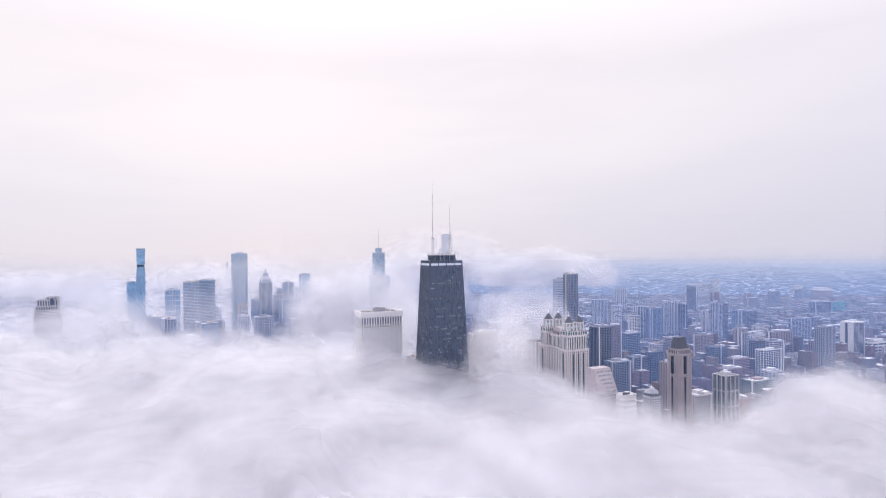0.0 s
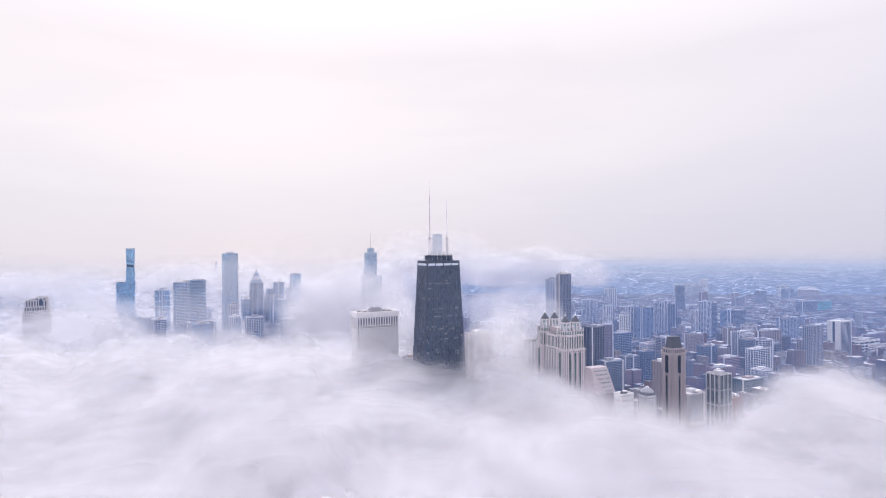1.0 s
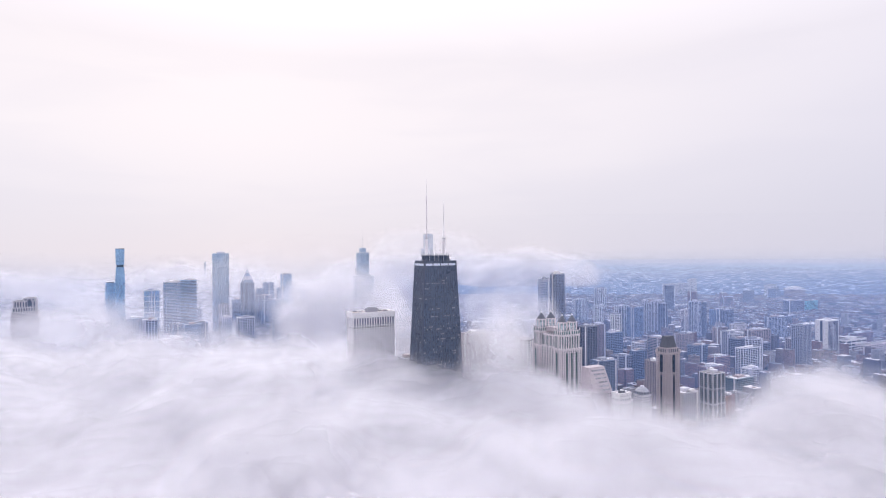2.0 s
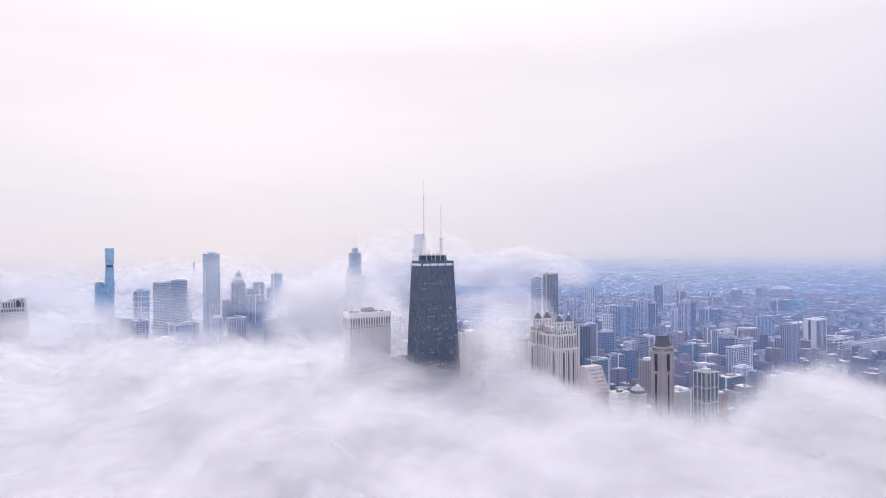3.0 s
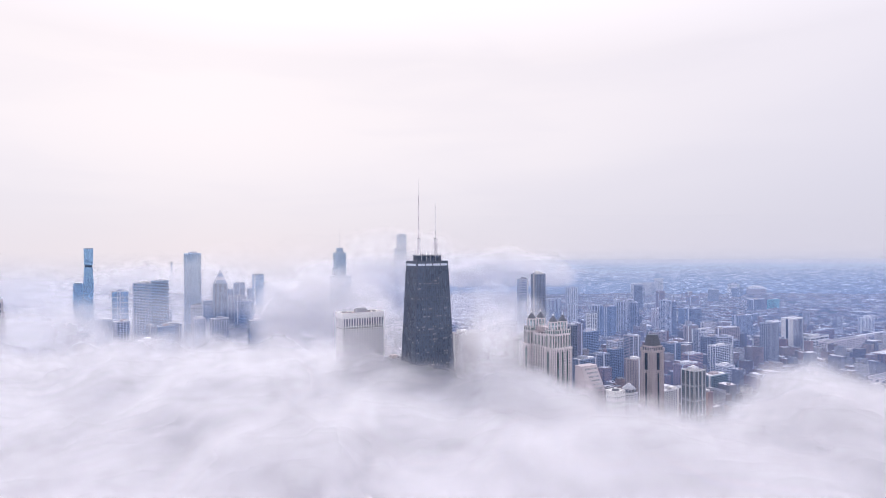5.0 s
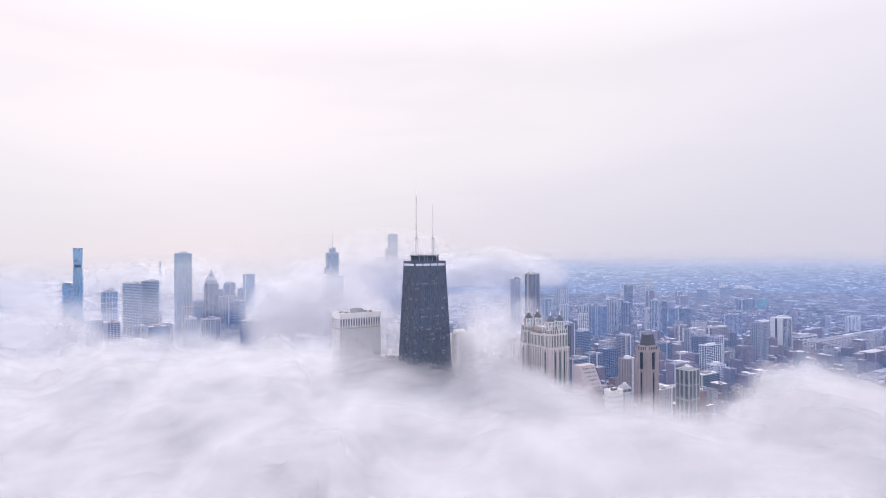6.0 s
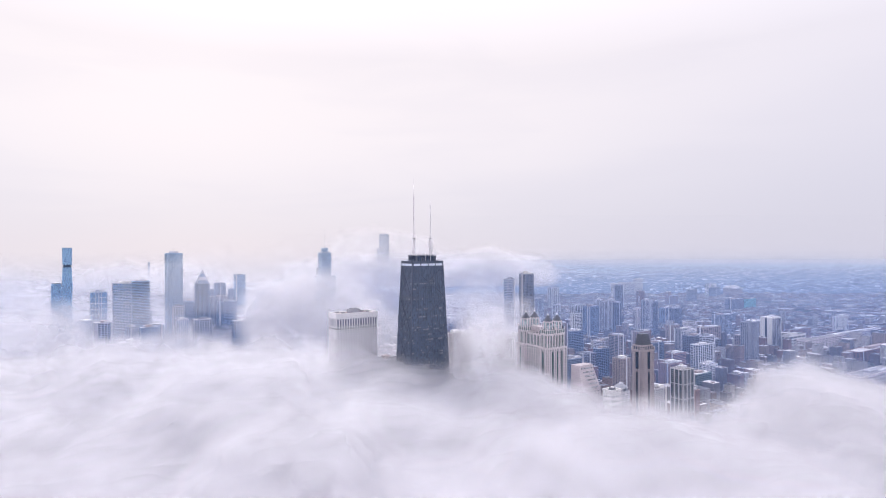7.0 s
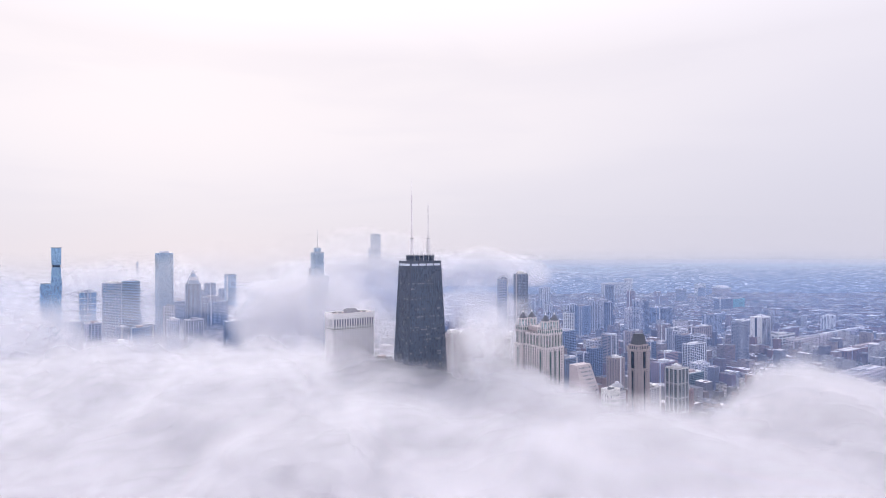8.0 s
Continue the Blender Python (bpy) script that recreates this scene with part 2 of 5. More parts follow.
def black_tower():
    ob = thing("braced_skyscraper", "black tapering steel skyscraper with crossed braces and two masts", "skyscraper")
    FOOTPRINTS.append((45, 30, -45, -30))

    def ring(z, d=0.0):
        return [(-hx(z) - d, -hy(z) - d, z), (hx(z) + d, -hy(z) - d, z), (hx(z) + d, hy(z) + d, z), (-hx(z) - d, hy(z) + d, z)]

    part("glass_core", Shape().hexa(ring(0) + ring(HTOP)), M["dark_glass"], ob)
    floors = [HTOP * i / 97 for i in range(98)]
    for nm, n, across in (("north", 15, True), ("south", 15, True), ("east", 9, False), ("west", 9, False)):
        sg = 1 if nm in ("north", "east") else -1

        def at(u, z, d):
            return (u * hx(z), sg * (hy(z) + d), z) if across else (sg * (hx(z) + d), u * hy(z), z)

        bands = Shape()
        for i in range(n + 1):
            u = -1 + 2 * i / n
            wide = 1.5 if i in (0, n) else 0.5 if i % 3 else 0.7
            part("column", Shape().bar(at(u, 0, 0.15), at(u, HTOP, 0.15), wide, wide), M["black_metal"], ob)
        for z in floors[1:]:
            bands.bar(at(-1, z - 0.7, 0.12), at(1, z - 0.7, 0.12), 1.15 if across else 0.5, 0.5 if across else 1.15)
        levels = [0, 68, 132, 190, 243, 291, 332]
        for a, b in zip(levels, levels[1:]):
            part("cross_brace", Shape().bar(at(-1, a, 0.42), at(1, b, 0.42), 1.1, 0.7), M["black_metal"], ob)
            part("cross_brace", Shape().bar(at(1, a, 0.42), at(-1, b, 0.42), 1.1, 0.7), M["black_metal"], ob)
            part("tie_beam", Shape().bar(at(-1, b, 0.4), at(1, b, 0.4), 1.4 if across else 0.7, 0.7 if across else 1.4), M["black_metal"], ob)
        part("spandrel_grid", bands, M["black_metal"], ob, kind="stuff")
        # pale glazed belt of the top storey, split by the piers
        belt = 4
        for i in range(belt):
            u0, u1 = -0.97 + 1.94 * i / belt + 0.03, -0.97 + 1.94 * (i + 1) / belt - 0.03
            s = Shape()
            c = [at(u0, HTOP - 5.6, 0.45), at(u1, HTOP - 5.6, 0.45), at(u1, HTOP - 5.6, 0.95), at(u0, HTOP - 5.6, 0.95)]
            e = [at(u0, HTOP - 2.6, 0.45), at(u1, HTOP - 2.6, 0.45), at(u1, HTOP - 2.6, 0.95), at(u0, HTOP - 2.6, 0.95)]
            s.hexa(c + e)
            part("crown_window", s, M["crown_glass"], ob, "pale lit glass panel of the top storey")
    # lit rooms scattered over the two seen sides
    r = random.Random(5)
    for nm, n, across in (("north", 15, True), ("east", 9, False)):
        s = Shape()
        for _ in range(95 if across else 36):
            k = r.choice((56, 60, 61, 66, 70, 71, 75, 78, 82, 88)) if r.random() < 0.62 else r.randint(42, 92)
            z0 = floors[k] + 0.6
            i = r.randrange(n * 2)
            for j in range(r.choice((1, 1, 1, 2, 3))):
                u0 = -1 + 2 * (i + j + 0.2) / (n * 2)
                u1 = u0 + 2 * 0.62 / (n * 2)
                if u1 > 0.97:
                    continue
                q = []
                for z in (z0, z0 + 1.5):
                    for u, d in ((u0, 0.02), (u1, 0.02), (u1, 0.1), (u0, 0.1)):
                        q.append((u * hx(z), hy(z) + d, z) if across else (hx(z) + d, u * hy(z), z))
                s.hexa(q)
        part("lit_rooms", s, M["lit_room"], ob, "lit room windows", "stuff")
    part("roof", Shape().box(-TW - 0.6, TW + 0.6, -TD - 0.6, TD + 0.6, HTOP, HTOP + 1.2), M["black_metal"], ob)
    pent = part("penthouse", Shape().box(-16.5, 16.5, -9.5, 9.5, HTOP + 1.2, HTOP + 8.0), M["navy_glass"], ob, "dark glazed machine penthouse")
    ribs = Shape()
    for i in range(12):
        x = -16.5 + 33 * i / 11
        ribs.box(x - 0.25, x + 0.25, 9.5, 9.9, HTOP + 1.2, HTOP + 8.2).box(x - 0.25, x + 0.25, -9.9, -9.5, HTOP + 1.2, HTOP + 8.2)
    for i in range(7):
        y = -9.5 + 19 * i / 6
        ribs.box(16.5, 16.9, y - 0.25, y + 0.25, HTOP + 1.2, HTOP + 8.2).box(-16.9, -16.5, y - 0.25, y + 0.25, HTOP + 1.2, HTOP + 8.2)
    part("rib", ribs, M["black_metal"], pent)
    part("coping", Shape().box(-17.2, 17.2, -10.2, 10.2, HTOP + 8.2, HTOP + 9.2), M["steel"], pent)
    for y in (-10, 10):
        rail = Shape().bar((-17, y, HTOP + 10.6), (17, y, HTOP + 10.6), 0.25)
        for i in range(13):
            rail.bar((-17 + 34 * i / 12, y, HTOP + 9.2), (-17 + 34 * i / 12, y, HTOP + 10.6), 0.25)
        part("railing", rail, M["steel"], pent)
    for x, y, h in ((-19, 4, 5), (-14, 11.5, 8), (5, 11, 7), (11, -11, 6), (19.5, 7, 4)):
        part("roof_machine", Shape().box(x - 1.1, x + 1.1, y - 0.9, y + 0.9, HTOP + 1.2, HTOP + 1.2 + 0.6 * h), M["black_metal"], ob)
    for i, x in enumerate((-17.5, -13, -7, 1, 7, 15)):
        part("aerial", Shape().bar((x, 10.8, HTOP + 1.2), (x, 10.8, HTOP + 12 + 2 * (i % 3)), 0.3), M["mast"], ob)
    # two antenna masts: a white drum, a lattice shaft and a thin pole
    for x, tip, name in ((13.5, 457.0, "antenna"), (-13.5, 427.5, "antenna")):
        foot = HTOP + 9.2
        mast = part(name, Shape().drum(x, 0, foot, 372.0, 2.1, 1.75, 14), M["mast"], ob, "tall white broadcasting mast with darker lattice sections")
        for z in (353, 358, 363, 368):
            part("collar", Shape().drum(x, 0, z, z + 0.5, 2.3, 2.3, 14), M["mast_red"], mast)
        if x < 0:
            cage = Shape()
            for k in range(4):
                z = 355 + 3.6 * k
                cage.drum(x, 0, z, z + 0.4, 3.4, 3.4, 12)
            for k in range(8):
                a = math.pi * k / 4
                cage.bar((x + 3.3 * math.cos(a), 3.3 * math.sin(a), 355), (x + 3.3 * math.cos(a), 3.3 * math.sin(a), 366.4), 0.3)
            part("dish_cage", cage, M["mast"], mast)
        lat = Shape()
        top = 433.0 if x > 0 else 420.0
        for a, b in ((1, 1), (1, -1), (-1, -1), (-1, 1)):
            lat.bar((x + a * 0.55, b * 0.55, 372), (x + a * 0.4, b * 0.4, top), 0.22)
        z = 372.0
        k = 0
        while z < top - 2:
            g = 0.54 - 0.14 * (z - 372) / (top - 372)
            s1 = 1 if k % 2 else -1
            lat.bar((x - s1 * g, g, z), (x + s1 * g, g, z + 2.4), 0.2).bar((x + g, -s1 * g, z), (x + g, s1 * g, z + 2.4), 0.2)
            lat.bar((x - s1 * g, -g, z), (x + s1 * g, -g, z + 2.4), 0.2).bar((x - g, -s1 * g, z), (x - g, s1 * g, z + 2.4), 0.2)
            z, k = z + 2.4, k + 1
        part("lattice", lat, M["mast_red" if x > 0 else "mast"], mast)
        for z in (380, 392, 404, 416):
            part("dipole_ring", Shape().drum(x, 0, z, z + 4.5, 0.72, 0.72, 10), M["mast"], mast)
        part("pole", Shape().drum(x, 0, top - 0.5, tip, 0.34, 0.12, 8), M["mast"], mast)
        part("platform", Shape().drum(x, 0, 372, 372.6, 3.0, 3.0, 14), M["steel"], mast)
    return ob


def lit(name, color, strength):
    m, N = material(name)
    at = N.add("ShaderNodeNewGeometry").outputs["Position"]
    p = N.add("ShaderNodeBsdfPrincipled")
    p.inputs["Base Color"].default_value = (*color, 1)
    p.inputs["Roughness"].default_value = 0.35
    p.inputs["Emission Color"].default_value = (*color, 1)
    N.put(p.inputs["Emission Strength"], N.span(N.noise(at, 0.2, 2.0), 0.3, 0.7, strength * 0.5, strength))
    o = N.add("ShaderNodeOutputMaterial")
    m.node_tree.links.new(p.outputs[0], o.inputs[0])
    return m


M["crown_glass"] = lit("pale_lit_crown_glass", (0.60, 0.66, 0.76), 0.12)
M["lit_room"] = lit("lit_room_window", (0.42, 0.40, 0.42), 0.10)
black_tower()


def marble_tower():
    """The white marble tower with tall windows in its top storeys."""
    E, N, Wt, S, top = 86, -104, 20, -134, 262.0
    ob = thing("marble_tower", "white marble tower with square windows, half sunk in fog", "skyscraper", ((E + Wt) / 2, (N + S) / 2, 0))
    FOOTPRINTS.append((E, N, Wt, S))
    block(ob, E, N, Wt, S, 0, 238, "white_marble", "marble_window", 3.35, 4.15, 1.75, 1.55, 0.7, parapet=0)
    block(ob, E, N, Wt, S, 239, 242, "white_marble", "marble_window", 3.0, 4.15, 1.75, 1.2, 0.7, parapet=0)
    block(ob, E, N, Wt, S, 242.5, 254.5, "white_marble", "marble_window", 12, 4.15, 1.5, 1.2, 0.7, parapet=0)
    part("cornice", Shape().box(Wt - 0.9, E + 0.9, S - 0.9, N + 0.9, 254.5, 260.2), M["white_marble"], ob)
    part("roof", Shape().box(Wt + 1, E - 1, S + 1, N - 1, 260.2, 260.5), M["tan_brick"], ob)
    rim = Shape()
    rim.box(Wt - 0.9, E + 0.9, N - 0.4, N + 0.9, 260.203, 262).box(Wt - 0.9, E + 0.9, S - 0.9, S + 0.4, 260.203, 262)
    rim.box(E - 0.4, E + 0.9, S + 0.4, N - 0.4, 260.203, 262).box(Wt - 0.9, Wt + 0.4, S + 0.4, N - 0.4, 260.203, 262)
    part("parapet", rim, M["white_marble"], ob)
    part("lift_house", Shape().box(44, 61, -124, -113, 260.5, 266.5), M["grey_concrete"], ob)
    for x in (46, 50, 54, 58):
        part("cooling_fan", Shape().drum(x, -118.5, 266.5, 268, 1.5, 1.5, 12), M["steel"], ob)
    for x, y in ((30, -117), (36, -124), (70, -118), (76, -126)):
        part("roof_machine", Shape().box(x - 2.2, x + 2.2, y - 1.6, y + 1.6, 260.5, 263), M["steel"], ob)


def lantern_tower():
    """Limestone tower with four glazed corner lanterns under dark domed caps."""
    xa, xb, ya, yb = -160.0, -142.0, 54.0, 104.0
    ob = thing("lantern_tower", "limestone skyscraper with green glass bays and four domed corner lanterns", "skyscraper", (-151, 79, 0))
    FOOTPRINTS.append((-128, 118, -174, 40))
    kw = dict(floor=3.7, bay=3.3, pier=1.45, span=1.3, deep=0.95, parapet=1.5)
    # two end pavilions and a recessed middle, then narrower stages above the setback
    for n, s in ((62.5, 44.5), (113.5, 95.5)):
        block(ob, -132.5, n, -169.5, s, 0, 219, "limestone", "stone_window", **kw)
        block(ob, -134.0, n - 1.5, -168.0, s + 1.5, 220.8, 238.5, "limestone", "teal_pale", 17.7, 3.1, 1.15, 1.6, 0.6, parapet=1.2)
    block(ob, -136.0, 95.0, -166.0, 63.0, 0, 219.5, "limestone", "teal_pale", 3.7, 4.0, 1.6, 1.0, 0.6, parapet=1.2)
    block(ob, -137.5, 94.0, -164.5, 64.0, 221.0, 236.0, "limestone", "teal_pale", 15, 3.4, 1.2, 1.4, 0.6, parapet=1.2)
    for n, s in ((63.2, 43.8), (114.2, 94.8)):
        part("string_course", Shape().box(-170.4, -131.6, s, n, 217.6, 219.0), M["limestone"], ob)
    for x in (xa, xb):
        for y in (ya, yb):
            e, w, n, s = x + 8.2, x - 8.2, y + 8.2, y - 8.2
            block(ob, e, n, w, s, 239.7, 245.0, "limestone", "teal_pale", 5.3, 4.1, 1.2, 0.9, 0.5, parapet=0)
            cap = part("lantern", Shape().drum(x, y, 245.4, 254.5, 6.6, 6.6, 8, turn=0.5), M["lantern"], ob, "pale glazed octagonal lantern")
            posts = Shape()
            for k in range(8):
                a = 2 * math.pi * (k + 0.5) / 8
                px, py = x + 6.9 * math.cos(a), y + 6.9 * math.sin(a)
                posts.box(px - 0.6, px + 0.6, py - 0.6, py + 0.6, 245.4, 255.2)
            part("post", posts, M["limestone"], cap)
            part("sill", Shape().drum(x, y, 249.6, 250.2, 6.8, 6.8, 8, turn=0.5), M["limestone"], cap)
            part("cornice", Shape().drum(x, y, 255.2, 256.4, 7.6, 7.6, 8, turn=0.5), M["limestone"], cap)
            dome = Shape()
            prof = [(256.4, 7.0), (258.4, 5.6), (260.6, 4.0), (262.6, 2.4), (264.4, 1.0)]
            for (z0, r0), (z1, r1) in zip(prof, prof[1:]):
                dome.drum(x, y, z0, z1, r0, r1, 8, turn=0.5)
            part("dome", dome, M["slate"], cap, "dark slate domed cap")
            fin = Shape().drum(x, y, 264.4, 265.8, 1.0, 1.2, 10).drum(x, y, 265.8, 267.0, 1.2, 0.5, 10).drum(x, y, 267.0, 270.4, 0.3, 0.1, 6)
            part("finial", fin, M["mast"], cap, "white ball finial")
            for dx, dy in ((-8, -8), (8, -8), (8, 8), (-8, 8)):
                part("pinnacle", Shape().drum(x + dx, y + dy, 245.0, 248.6, 0.9, 0.35, 6), M["limestone"], ob)
    # tall green strips in the pavilions
    for y in (53.5, 104.5):
        part("bay_window", Shape().box(-131.9, -131.3, y - 1.7, y + 1.7, 120, 215), M["teal_pale"], ob, "tall green glass strip")
    for x in (-160, -151, -142):
        part("bay_window", Shape().box(x - 1.3, x + 1.3, 114.1, 114.7, 120, 215), M["teal_pale"], ob, "tall green glass strip")
    part("ridge_roof", Shape().box(-158, -144, 63, 95, 240.1, 246), M["pink_granite"], ob)
    for y in (66, 73, 80, 87, 93):
        part("pinnacle", Shape().drum(-138.4, y, 237.2, 241.6, 0.8, 0.3, 6), M["limestone"], ob)
    ob.scale = (0.94, 0.94, 1.0)


M["marble_window"] = glazing("grey_lilac_windows", (0.26, 0.29, 0.39), 3.35, 2.1, 0.35, 0.25, 0.45)
M["stone_window"] = glazing("grey_green_windows", (0.13, 0.17, 0.20), 3.7, 1.6, 0.4, 0.2, 0.5)
M["teal_pale"] = glazing("green_tinted_glass", (0.16, 0.28, 0.29), 3.7, 1.6, 0.6, 0.15, 0.5)
M["grey_glass"] = glazing("grey_rose_glass", (0.42, 0.43, 0.48), 3.6, 2.0, 0.5, 0.25, 0.3)
M["sea_glass"] = glazing("bright_blue_glass", (0.29, 0.48, 0.69), 3.6, 1.5, 0.85, 0.16, 0.05)
marble_tower()
lantern_tower()


def waisted_stem(ob, E, N, Wt, S, levels, mat, inset):
    """A glass stem whose plan swells and narrows with height: frustums stacked end to end."""
    for i, ((z0, a), (z1, b)) in enumerate(zip(levels, levels[1:])):
        q = [(Wt - a, S - a, z0), (E + a, S - a, z0), (E + a, N + a, z0), (Wt - a, N + a, z0),
             (Wt - b, S - b, z1), (E + b, S - b, z1), (E + b, N + b, z1), (Wt - b, N + b, z1)]
        part("frustum", Shape().hexa(q), M[mat], ob)
        lines = Shape()
        n = max(2, round((z1 - z0) / 7.2))
        for k in range(n):
            f = (k + 0.5) / n
            z, d = z0 + (z1 - z0) * f, a + (b - a) * f + 0.15
            lines.box(Wt - d, E + d, S - d, N + d, z - 0.25, z + 0.25)
        part("floor_line", lines, M["pale_blue_glass"], ob)


def wave_tower():
    ob = thing("wave_glass_tower", "slender blue glass skyscraper of waisted stems with open floor", "skyscraper", (428, -1295, 0))
    FOOTPRINTS.append((460, -1270, 395, -1340))
    lv = [(0, 0), (52, 2.0), (104, 0), (156, 2.0), (208, 0), (254, 1.6), (308, -0.6)]
    waisted_stem(ob, 426, -1281, 402.5, -1306, lv, "sea_glass", 0)
    part("wind_floor", Shape().box(404.5, 424, -1304, -1283, 308, 314), M["navy_glass"], ob, "dark open wind floor")
    for x, y in ((403.6, -1282.2), (424.8, -1282.2), (403.6, -1304.8), (424.8, -1304.8)):
        part("corner_column", Shape().box(x - 1.5, x + 1.5, y - 1.5, y + 1.5, 308.2, 313.8), M["white_paint"], ob)
    waisted_stem(ob, 426, -1281, 402.5, -1306, [(314, -0.6), (340, 0.0), (363, 0.3)], "sea_glass", 0)
    part("crown", Shape().box(401.5, 427, -1307, -1280, 363.2, 364.2), M["steel"], ob)
    waisted_stem(ob, 452.5, -1290, 428, -1316, [(0, 0), (52, -1), (104, 1), (156, -1), (208, 1), (261, 0)], "sea_glass", 0)
    part("crown", Shape().box(430, 451, -1314, -1292, 261.2, 264), M["steel"], ob)


def striped_tower():
    """White granite shaft of close vertical piers with chamfered corners."""
    E, N, Wt, S = 124, -1502, 74, -1552
    ob = thing("striped_tower", "tall pale granite tower with close vertical stripes, fading in haze", "skyscraper", (99, -1527, 0))
    FOOTPRINTS.append((E, N, Wt, S))
    part("core", Shape().prism([(Wt + 4, S), (E - 4, S), (E, S + 4), (E, N - 4), (E - 4, N), (Wt + 4, N), (Wt, N - 4), (Wt, S + 4)], 0, 343), M["silver_glass"], ob)
    for side in ("north", "east", "south", "west"):
        a = facade(side, E if side in ("east", "west") else E - 4, N - 4 if side in ("east", "west") else N, Wt if side in ("east", "west") else Wt + 4, S + 4 if side in ("east", "west") else S, 0, 343, 20, 3.0, 1.7, 0.0, 1.0)
        # white granite is given a pale blue that imitates haze
        part("piers", a, M["hazed_blue_metal"], ob)
    part("attic", Shape().box(Wt + 0.5, E - 0.5, S + 0.5, N - 0.5, 338, 345.6), M["hazed_blue_metal"], ob)
    part("penthouse", Shape().box(Wt + 12, E - 12, S + 12, N - 12, 345.6, 351.5), M["pale_concrete"], ob)
    part("aerial", Shape().drum(99, -1527, 351.5, 362, 0.6, 0.2, 6), M["mast"], ob)


def pointed_tower():
    """Grey granite tower with chevron setbacks up to a pyramid and a spire."""
    E, N, Wt, S = 32, -1482, -10, -1520
    cx, cy = 11, -1501
    ob = thing("pointed_tower", "grey-blue granite tower with chevron gables, pyramid top and spire", "skyscraper", (cx, cy, 0))
    FOOTPRINTS.append((E, N, Wt, S))
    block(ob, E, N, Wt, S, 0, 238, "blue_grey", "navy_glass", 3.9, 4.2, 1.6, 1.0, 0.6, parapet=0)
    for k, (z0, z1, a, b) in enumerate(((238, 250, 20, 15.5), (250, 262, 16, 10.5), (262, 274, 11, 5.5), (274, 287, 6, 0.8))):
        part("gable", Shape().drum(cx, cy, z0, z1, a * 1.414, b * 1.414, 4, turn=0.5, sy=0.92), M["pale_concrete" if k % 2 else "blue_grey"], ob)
        for x in (-a, a):
            part("gable_edge", Shape().bar((cx + x, cy + a * 0.92, z0), (cx + x * b / a, cy + b * 0.92, z1), 0.9), M["white_marble"], ob)
    part("spire", Shape().drum(cx, cy, 287, 303, 0.7, 0.12, 8), M["steel"], ob)
    part("centre_fin", Shape().box(cx - 1, cx + 1, N + 0.8, N + 1.6, 60, 246), M["blue_grey"], ob)


def setback_tower():
    """Silvery tower with rounded setbacks and a spire."""
    ob = thing("setback_glass_tower", "pale silver-blue glass tower with setbacks and a thin spire above cloud", "skyscraper", (-297, -1125, 0))
    FOOTPRINTS.append((-270, -1105, -325, -1150))
    for (E, N, Wt, S, z0, z1) in ((-268, -1106, -331, -1150, 0, 270), (-278, -1107, -314, -1141, 270, 346), (-286.5, -1111, -305, -1135, 346, 361)):
        r = 6.0
        o = []
        for cx, cy, a0 in ((E - r, N - r, 0), (Wt + r, N - r, 90), (Wt + r, S + r, 180), (E - r, S + r, 270)):
            o += [(cx + r * math.cos(radians(a0 + 30 * k)), cy + r * math.sin(radians(a0 + 30 * k))) for k in range(4)]
        part("glass_tier", Shape().prism(o, z0, z1), M["silver_glass"], ob)
        lines = Shape()
        mx, my = (E + Wt) / 2, (N + S) / 2
        k = z0 + 4
        while k < z1:
            lines.prism([(mx + (x - mx) * 1.008, my + (y - my) * 1.008) for x, y in o], k, k + 0.8)
            k += 4.0
        part("floor_band", lines, M["hazed_blue_metal"], ob)
        part("roof", Shape().prism([(mx + (x - mx) * 0.97, my + (y - my) * 0.97) for x, y in o], z1, z1 + 1.2), M["steel_pale"], ob)
    part("spire", Shape().drum(-296, -1122, 362, 423, 0.9, 0.2, 8), M["steel_pale"], ob)
    tower("side_tower", "grey-blue office tower beside the silver glass tower", -302, -1190, -325, -1215, 294, "grey_concrete", "blue_glass")


def bundled_tower():
    """Bundled black tubes ending at different heights, coloured pale to imitate haze."""
    ob = thing("bundled_tube_tower", "bundled-tube skyscraper with a lower shoulder, coloured pale as in haze", "skyscraper", (-1098, -2280, 0))
    FOOTPRINTS.append((-1050, -2260, -1140, -2340))
    for E, N, Wt, S, z in ((-1078, -2266, -1126, -2294, 436), (-1061, -2268, -1077.4, -2292, 360)):
        block(ob, E, N, Wt, S, 0, z, "haze_blue", "silver_glass", 7.8, 7.5, 1.2, 1.6, 0.6, parapet=2)
    part("penthouse", Shape().box(-1121, -1083, -2290, -2270, 438, 442), M["haze_blue"], ob)


